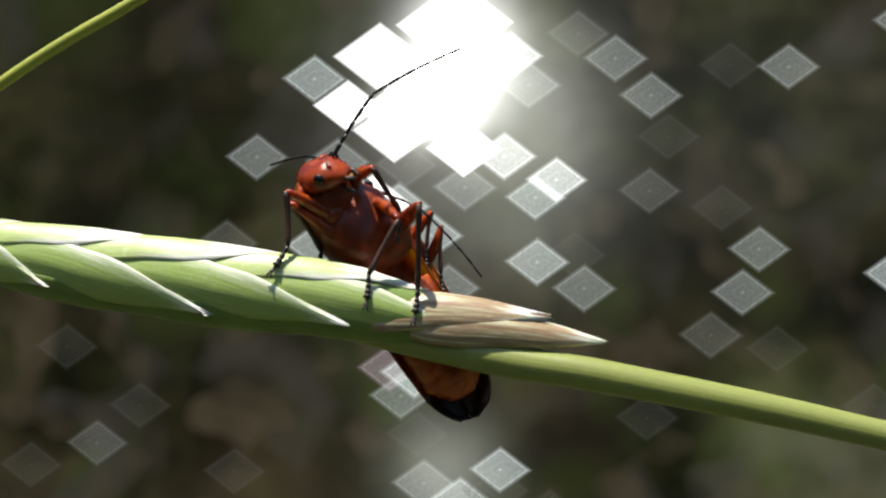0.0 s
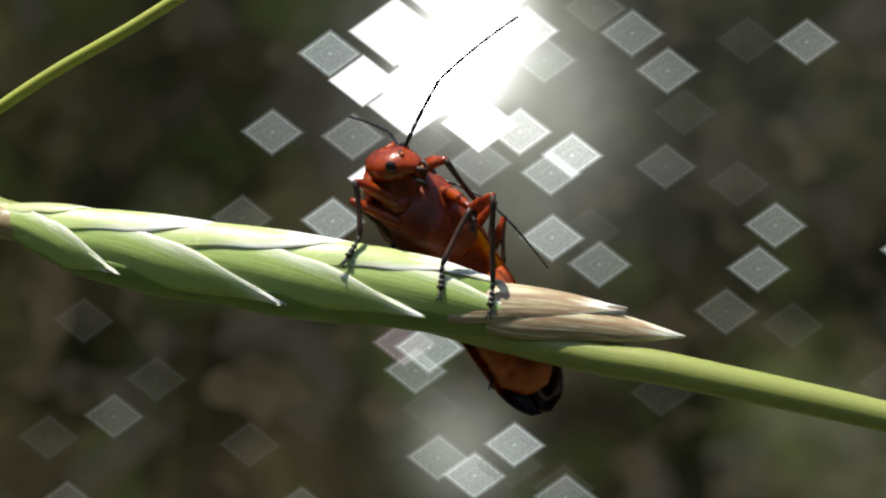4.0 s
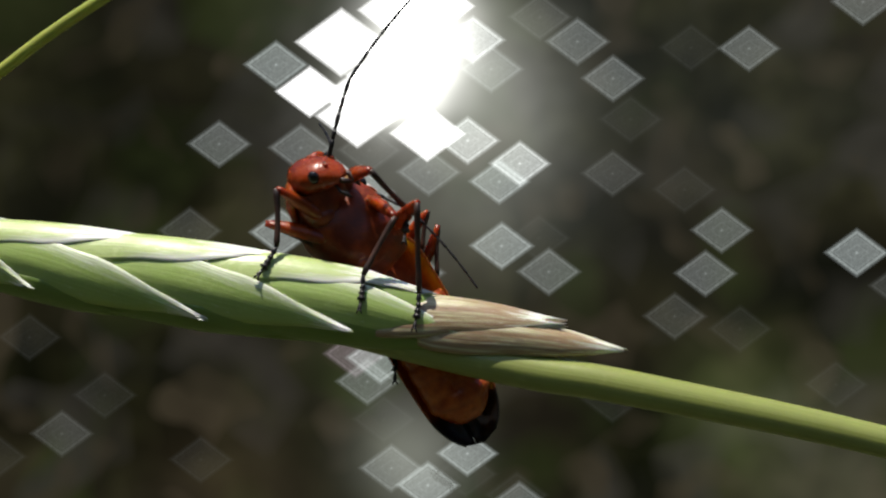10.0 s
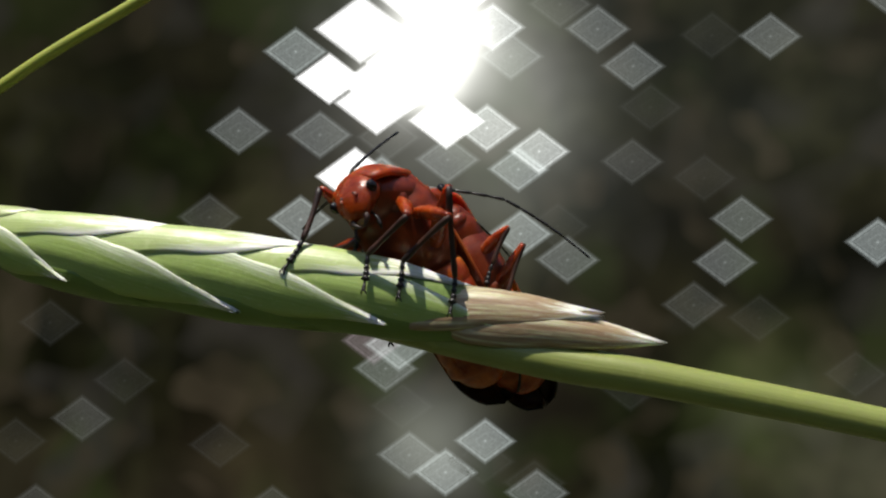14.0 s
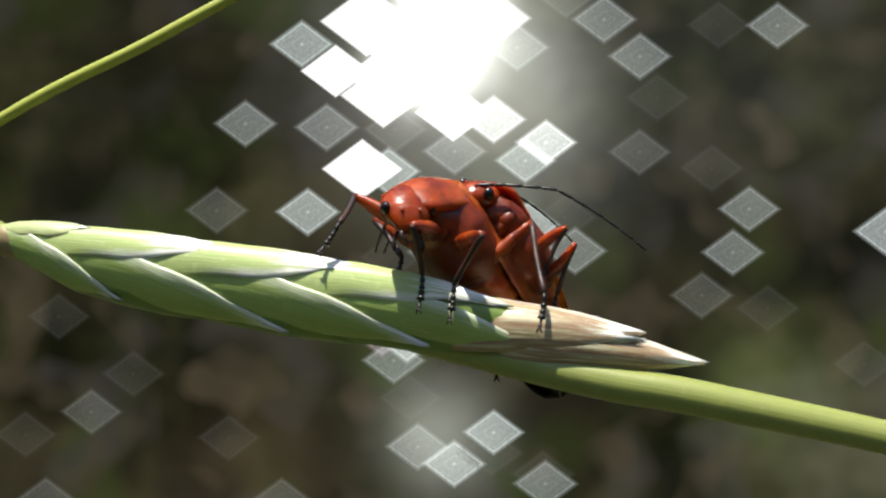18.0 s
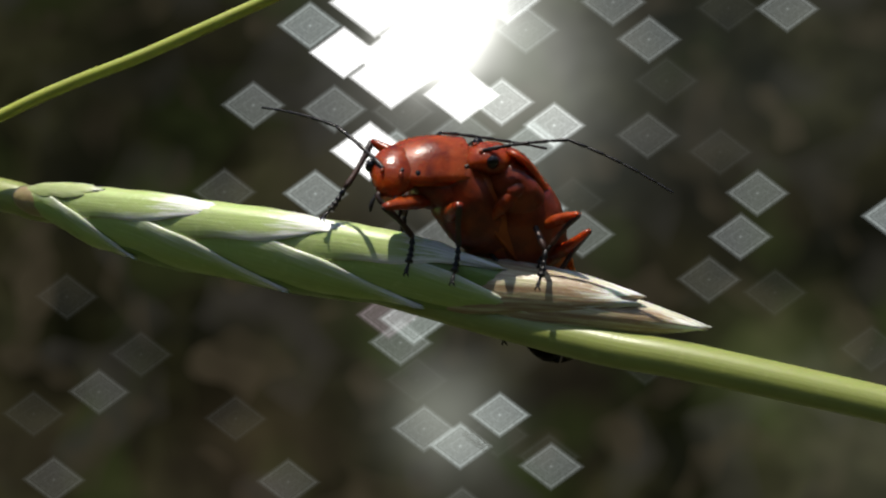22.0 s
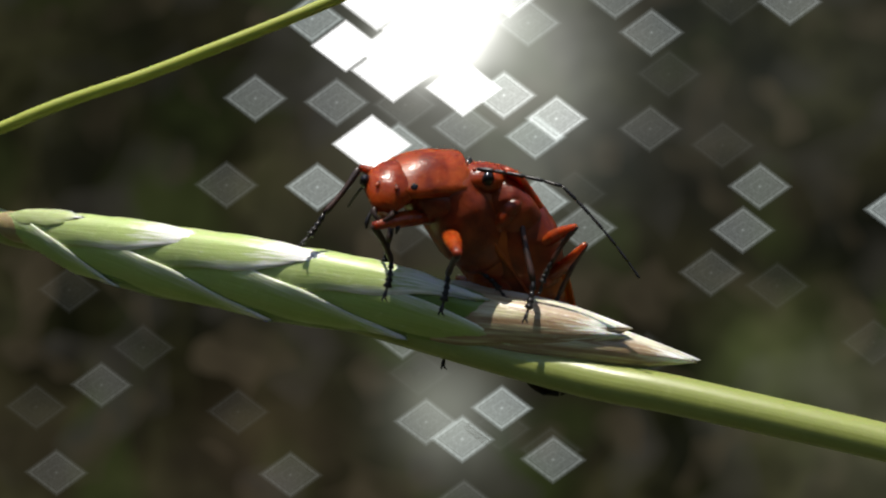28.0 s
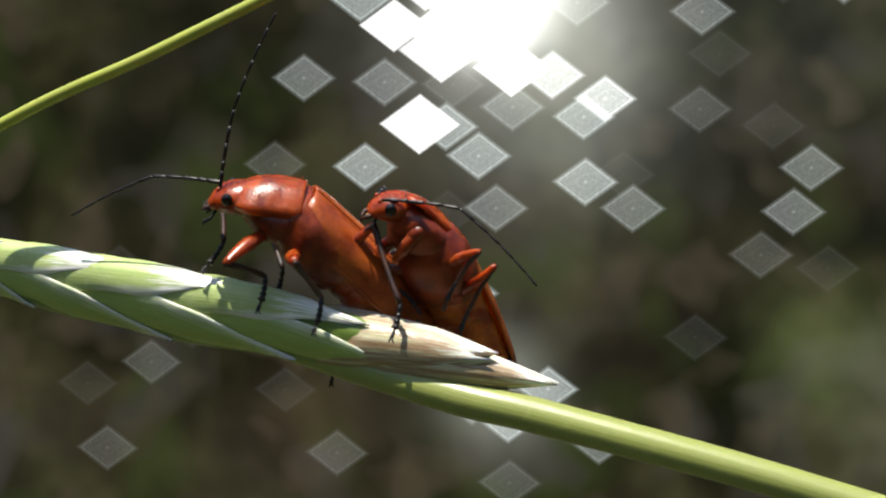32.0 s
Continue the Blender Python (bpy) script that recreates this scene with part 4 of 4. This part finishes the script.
    ride = [
        (0, seat(-8.80, 1.9, 4.25, -0.73, -0.08, 0.68, -0.3, 0.93, -0.15)),
        (1, seat(-8.80, 1.9, 4.25, -0.73, -0.08, 0.68, -0.3, 0.93, -0.15)),
        (2, seat(-8.87, 1.9, 4.25, -0.73, -0.08, 0.68, -0.3, 0.93, -0.15)),
        (3, seat(-9.00, 1.9, 4.25, -0.73, -0.08, 0.68, -0.3, 0.93, -0.15)),
        (6, seat(-9.10, 1.9, 4.25, -0.73, -0.08, 0.68, -0.3, 0.93, -0.15)),
        (7, seat(-9.12, 1.9, 4.25, -0.73, -0.08, 0.68, -0.3, 0.93, -0.15)),
        (8, seat(-9.12, 1.9, 4.25, -0.73, -0.08, 0.68, -0.3, 0.93, -0.15)),
        (9, seat(-9.20, 1.9, 4.25, -0.73, -0.08, 0.68, -0.3, 0.93, -0.15)),
        (10, seat(-9.20, 1.9, 4.20, -0.73, -0.08, 0.68, -0.3, 0.93, -0.15)),
        (11, seat(-9.22, 1.9, 4.25, -0.73, -0.08, 0.68, -0.3, 0.93, -0.15)),
        (12, seat(-9.5, 1.8, 3.8, -0.6, -0.05, 0.8, -0.75, 0.6, -0.4)),
        (13, seat(-9.0, 1.8, 4.5, -0.58, -0.1, 0.82, -0.1, 0.95, 0.2)),
        (14, seat(-8.2, 1.7, 4.3, -0.54, -0.12, 0.83, 0.2, 0.9, 0.35)),
        (16.5, seat(-8.86, 1.2, 4.65, -0.6, -0.22, 0.77, 0.7, 0.45, 0.5)),
        (17.5, seat(-8.59, 1.2, 4.52, -0.6, -0.22, 0.77, 0.75, 0.4, 0.5)),
        (18, seat(-7.76, 0.9, 4.53, -0.46, -0.4, 0.8, 0.55, 0.6, 0.5)),
        (19, seat(-8.55, 0.5, 4.77, -0.52, -0.38, 0.78, 0.8, 0.3, 0.5)),
        (20, seat(-8.24, -0.3, 4.29, -0.66, -0.5, 0.55, 0.83, 0.1, 0.52)),
        (21, seat(-6.96, -0.3, 4.35, -0.46, -0.54, 0.71, 0.83, 0.1, 0.52)),
        (22, seat(-7.02, -0.3, 4.42, -0.46, -0.54, 0.71, 0.83, 0.1, 0.52)),
        (23, seat(-7.96, -0.3, 4.78, -0.69, -0.47, 0.53, 0.83, 0.1, 0.52)),
        (24, seat(-7.88, -0.3, 4.20, -0.69, -0.47, 0.53, 0.84, 0.1, 0.5)),
        (25, seat(-6.84, -0.3, 4.23, -0.44, -0.53, 0.72, 0.84, 0.1, 0.5)),
        (25.5, seat(-7.49, -0.3, 4.27, -0.44, -0.53, 0.72, 0.84, 0.1, 0.5)),
        (27.5, seat(-6.30, -0.2, 4.05, -0.44, -0.46, 0.77, 0.7, 0.5, 0.5)),
        (28, seat(-6.65, -0.3, 4.82, -0.42, -0.5, 0.76, 0.8, 0.3, 0.55)),
        (29, seat(-7.91, -0.3, 4.56, -0.58, -0.45, 0.66, 0.8, 0.05, 0.6)),
        (30, seat(-7.78, -0.3, 4.88, -0.56, -0.5, 0.66, 0.79, 0.03, 0.61)),
        (30.5, seat(-7.71, -0.3, 4.86, -0.52, -0.52, 0.68, 0.79, 0.02, 0.61)),
        (31, seat(-7.40, -0.3, 4.68, -0.47, -0.55, 0.7, 0.78, 0.0, 0.62)),
        (32, seat(-7.92, -0.3, 5.03, -0.58, -0.45, 0.66, 0.7, -0.05, 0.68)),
    ]
    # roll of the head and bend of the tail, degrees, side shift of the tail; then neck shield nod and turn, head nod and turn
    twist = [(0, 27, 15, 0.45), (1, 27, 15, 0.5), (3, 27, 15, 0.32), (6, 27, 16.5, 0.15), (9, 27, 18, 0.3), (11, 27, 19, 0.25), (12, 0, 7, 0), (14, 0, 4, 0), (16.5, 0, -3, 0), (18, 0, -3, 0), (20, 0, 0, 0), (32, 0, 0, 0)]
    neck = [(0, 56, 0, 60, 46), (1, 58, 0, 62, 54), (9, 58, 0, 62, 56), (10, 60, 0, 62, 56), (11, 56, 0, 62, 54), (12, 72, 0, 12, 0), (13, 72, 0, 45, 0), (14, 72, 0, 40, 0), (16.5, 44, 5, 25, 0), (17.5, 44, 0, 25, 0), (18, 56, 14, 25, 55),
            (19, 48, 0, 30, 0), (20, 39, 0, 18, 10), (21, 50, 10, 10, 60)]
    neck += [(22, 50, 10, 8, 64), (23, 35, 0, 18, 5), (24, 35, 0, 20, 5), (25, 48, 12, 10, 62), (27.5, 35, 10, 40, 30), (28, 54, 12, 10, 58), (29, 43, 0, 22, 0), (30, 42, 0, 24, 6), (31, 46, 6, 14, 50), (32, 40, 0, 5, 0)]
    # the rider against the ridden: place, turn, then its own neck and head
    mount = [(0, -1.7, 1.0, 1.9, -5, 14, 12, 10, 0, 35, 0), (11, -1.7, 1.0, 1.9, -5, 14, 12, 10, 0, 35, 0), (12, -1.7, 1.6, 1.4, -45, -4, 4, 10, 0, 35, 0), (13, -2.3, 0.6, 1.4, 0, -2, 8, 15, 0, 35, 0), (14, -2.5, 0.5, 1.3, 10, -6, 2, 15, 0, 35, 0), (16.5, -3.46, 0.4, 2.25, 40, -23, 4, 15, -10, 35, -20),
             (17.5, -3.00, 0.36, 1.73, 44, -23, 2, 15, -10, 35, -20), (18, -1.91, 0.34, 1.24, 46, -11.6, 1.6, 15, -10, 35, -20), (19, -2.66, 0.3, 1.62, 50, -12, 0, 15, -10, 35, -20),
             (20, -2.80, 0.2, 1.68, 65, -30, 0, 15, -15, 35, -25), (21, -1.52, 0.2, 1.00, 65, -20, 0, 15, -15, 35, -25), (22, -1.72, 0.2, 0.93, 65, -21, 0, 15, -15, 35, -25), (23, -3.08, 0.2, 1.05, 65, -37, 0, 15, -15, 35, -25), (24, -2.88, 0.2, 1.65, 65, -34, 0, 15, -15, 35, -25), (25, -1.57, 0.2, 1.41, 65, -22, 0, 15, -15, 35, -25), (25.5, -1.92, 0.2, 1.87, 65, -21, 0, 15, -15, 35, -25), (27.5, -1.27, 0.2, 0.63, 65, -18, 0, 15, -15, 35, -25), (28, -1.85, 0.2, 0.77, 65, -18, 0, 15, -15, 35, -25), (29, -3.07, 0.2, 1.81, 65, -23, 0, 15, -15, 35, -25), (30, -3.00, 0.2, 1.73, 65, -23, 0, 15, -15, 35, -25), (30.5, -2.91, 0.2, 1.65, 65, -21, 0, 15, -15, 35, -25), (31, -2.59, 0.2, 1.81, 65, -19, 0, 15, -15, 35, -25), (32, -3.41, 0.2, 2.28, 65, -20, 0, 15, -15, 35, -25)]
    # feelers: slope in the picture, slope towards the viewer, bow of the outer half
    feel = {
        "f0": [(0, 62, 0, -28), (1, 65, 0, -16), (2, 73, 0, -17), (3, 64, 0, -20), (6, 74, 0, -20), (7, 82, 0, -28), (8, 80, 0, -15), (9, 80, 0, -26), (10, 80, 0, -18), (11, 78, 0, -10), (12, 82, 0, -12), (13, 28, 0, -25), (14, 178, -66, 5)],
        "f1": [(0, 140, -66, 10), (1, 90, -56, 22), (2, 92, -56, 24), (3, 116, -75, 5), (6, 92, -50, 26), (7, 83, -72, 5), (8, 86, -48, 15), (9, 82, -48, 12), (10, 75, -74, 5), (11, 97, -53, 26), (12, 28, -32, -18), (13, 150, -72, 8), (14, 95, -64, -15)],
        "m0": [(0, -16, 16, -22), (9, -16, 16, -22), (12, -30, 10, -8), (13, -22, 14, -12), (14, -3, 0, -22), (17, 0, 0, -10), (18, 2, 0, -28), (19, 4, 0, -14), (20, 12, 0, -22), (21, 9, 0, -22), (22, 12, 0, -32), (23, 5, 0, -18), (24, 6, 0, -36), (25, -2, 0, -38), (28, -6, 0, -38), (29, 2, 0, -32), (30, 2, 0, -34), (31, 4, 0, -32), (32, 0, 0, -38)],
        "m1": [(0, -38, -40, -10), (19, -5, -50, -10), (20, 140, -75, 8), (32, 140, -75, 8)],
    }
    feel["f0"] += [(17, 148, 0, 10), (18, 190, -70, 5), (19, 200, -30, 25), (20, 140, 0, 6), (21, 70, 0, -20), (22, 70, -55, -75), (23, 86, 0, 3), (24, 110, -55, -5), (25, 75, -50, -75), (27.5, 50, 0, -20), (28, 165, -66, 5), (29, 97, -25, 2), (30, 105, -55, 2), (31, 68, 0, -26), (32, 84, 0, -8)]
    feel["f1"] += [(17, 165, 0, 5), (18, 190, -72, 5), (19, 160, -45, 3), (20, 112, -56, 3), (21, 205, -45, 5), (22, 140, -25, 15), (23, 137, 0, 12), (24, 150, -25, 6), (25, 172, -30, 5), (27.5, 130, 30, 10), (28, 172, -62, 3), (29, 100, -45, 5), (30, 115, -58, 5), (31, 125, -60, 8), (32, 172, 0, 25)]
    # feet: the first beetle's on the spikelet, left front, middle, hind, right front, middle, hind
    feet = {
        "f0": [(0, -6.5, 0.2, 3.2), (11, -6.5, 0.2, 3.2), (12, -7.2, -0.6, 2.9), (13, -8.2, -0.8, 1.8), (14, -8.6, -1.0, 1.5), (18, -8.25, -1.2, 1.45), (20, -8.3, -1.3, 1.4), (25, -8.15, -1.3, 1.25), (28, -8.3, -1.3, 1.5), (31, -8.6, -1.3, 1.75), (32, -8.8, -1.2, 1.85)],
        "f1": [(0, -7.45, -0.85, 1.1), (9, -7.65, -0.85, 1.15), (12, -8.0, -0.8, 1.2), (14, -7.6, -0.8, 1.3), (18, -7.35, -1.0, 1.15), (20, -6.95, -1.1, 1.1), (25, -6.9, -1.1, 1.1), (28, -6.7, -1.1, 1.15), (32, -7.0, -1.1, 1.25)],
        "f2": [(0, -5.95, -0.8, 0.65), (9, -6.07, -0.8, 0.55), (12, -6.3, -0.8, 0.84), (14, -6.1, -0.8, 0.84), (16.5, -4.9, -0.85, 0.9), (20, -4.5, -0.9, 1.0), (25, -4.45, -0.9, 1.05), (28, -4.35, -0.9, 1.0), (32, -4.6, -0.9, 1.15)],
        "f3": [(0, -10.45, -0.75, 2.1), (9, -10.65, -0.75, 2.03), (12, -11.1, -0.7, 2.2), (14, -11.0, -0.7, 2.0), (16.5, -11.5, -0.7, 3.1), (20, -11.0, -0.8, 2.9), (25, -10.9, -0.8, 2.7), (28, -11.0, -0.8, 2.9), (32, -10.9, -0.8, 2.9)],
        "f4": [(0, -9.3, 1.2, 1.9), (32, -9.3, 1.2, 2.0)],
        "f5": [(0, -5.5, 1.5, -2.0), (9, -6.2, 1.5, -1.6), (12, -8.0, 1.5, -0.2), (14, -8.0, 1.5, -0.2), (16.5, -6.1, 0.9, -0.7), (25.5, -5.6, 0.9, -0.75), (28, -7.2, 0.9, -0.6), (32, -7.2, 0.9, -0.6)],
    }
    # ways in which the knees stand off while the first beetle hangs belly outwards
    toes = ((0.02, -0.15, -1), (0.0, -0.12, -1), (-0.05, -0.12, -1), (-0.4, -0.2, -0.9), (-0.2, 0.3, -1), (0.1, 0.0, -1))
    knees = ((0.45, -0.9, 0.1), (0.75, -0.6, 0.4), (0.17, -0.64, 0.75), (-0.5, -0.3, 0.8), (-0.9, 0.1, -0.1), (-0.8, 0.2, -0.2))
    times = [t for t, _ in sway]
    stem = dict(sway)
    pieces = {}

    def key(ob, t, m):
        pieces.setdefault(ob, []).append((t, m))

    for t in times:
        on = between(ride, t)
        nod, turn, hnod, hturn = values(neck, t)
        roll, bent, aside = values(twist, t)
        mn = values(mount, t)
        late = max(0.0, min(1.0, (t - 14.0) / 2.5))
        bodies = {"f": (female, on, (nod, turn, hnod, hturn, roll, bent)),
                  "m": (male, on @ pose(mn[0] * MM, mn[1] * MM, mn[2] * MM, mn[3], mn[4], mn[5]), (mn[6], mn[7], mn[8], mn[9], -45 * late, 0.0))}
        for who, (b, m, (nd, tn, hn, ht, ro, be)) in bodies.items():
            s = b["size"]
            key(b["root"], t, stem[t] @ m)
            fore = fore_pose(nd, tn, s, 0.5 * ro)
            tail = Matrix.Translation((-(1.5 + 0.12 * be - aside) * MM, -aside * MM, 0)) @ pose(0, 0, 0, 0, 0, be) @ Matrix.Translation((1.5 * MM, 0, 0))
            if who == "f":
                for ob in b["tail"]:
                    key(ob, t, tail)
            key(b["shield"], t, fore)
            key(b["chest"], t, fore)
            head = fore @ pose((1.55 + 0.25 * math.sin(radians(abs(ht)))) * s * MM, 0, 0.02 * s * MM, ro, hn, ht)
            key(b["head"], t, head)
            for k, (inner, outer) in enumerate(b["feelers"]):
                side = 1 if k == 0 else -1
                az, el, curl = values(feel[who + str(k)], t)
                # ways in the picture plane, from the spikelet's own space
                base = head @ Vector((0.86 * s * MM, side * 0.24 * s * MM, 0.36 * s * MM))
                way = Vector((math.cos(radians(az)) * math.cos(radians(el)), -math.sin(radians(el)), math.sin(radians(az)) * math.cos(radians(el))))
                bow = Vector((-way.z, 0, way.x)) * (1 if curl >= 0 else -1)
                turn_in = m.to_3x3().inverted()
                key(inner, t, frame_of(base, turn_in @ way, turn_in @ bow))
                fl = b["feel"]
                key(outer, t, pose(2.42 * fl * s * MM, 0, 0.1757 * fl * fl * s * MM, 0, -8 - 0.75 * abs(curl), 0))
            for i, (nm, side, hip, lf, lt, thigh, shin, foot) in enumerate(b["legs"]):
                h = (fore @ (hip * MM)) / MM if nm == "front" else hip
                back = m.to_3x3().inverted()
                pole = Vector(({"front": 0.9, "middle": 0.6, "hind": -0.2}[nm], side * 1.0, 0.15))
                if who == "f":
                    toe = Vector(toes[i]).normalized()
                    spot = Vector(values(feet["f" + str(i)], t)) - toe * 1.05
                    spot = (m.inverted() @ (spot * MM)) / MM
                    early = back @ Vector(knees[i])
                    if nm == "hind":
                        pole = back @ Vector((1.0, -0.1, 0.5))
                    elif side == 1:
                        pole = back @ Vector((0.35, -0.8, 0.0) if nm == "middle" else (-0.35, -0.9, 0.3))
                    pole = early.lerp(pole.normalized(), late)
                else:
                    spot = hip + Vector((-0.4, side * 0.25, -0.4)) if nm != "front" else h + back @ Vector((-0.3, 1.1, -0.5))
                    if nm == "front":
                        pole = back @ Vector((-0.6, 0.3, -0.7))
                    elif side == 1:
                        pole = back @ Vector((0.7, -0.2, 0.9))
                a, c = step_leg(h, spot, lf, lt, pole)
                if who == "f":
                    ankle = c @ Vector((lt * MM, 0, 0))
                    key(foot, t, c.inverted() @ frame_of(ankle, back @ toe, back @ Vector((-0.3, -0.9, 0.2))))
                key(thigh, t, a)
                key(shin, t, c)
    for ob, rows in pieces.items():
        walk(ob, rows)


motions()
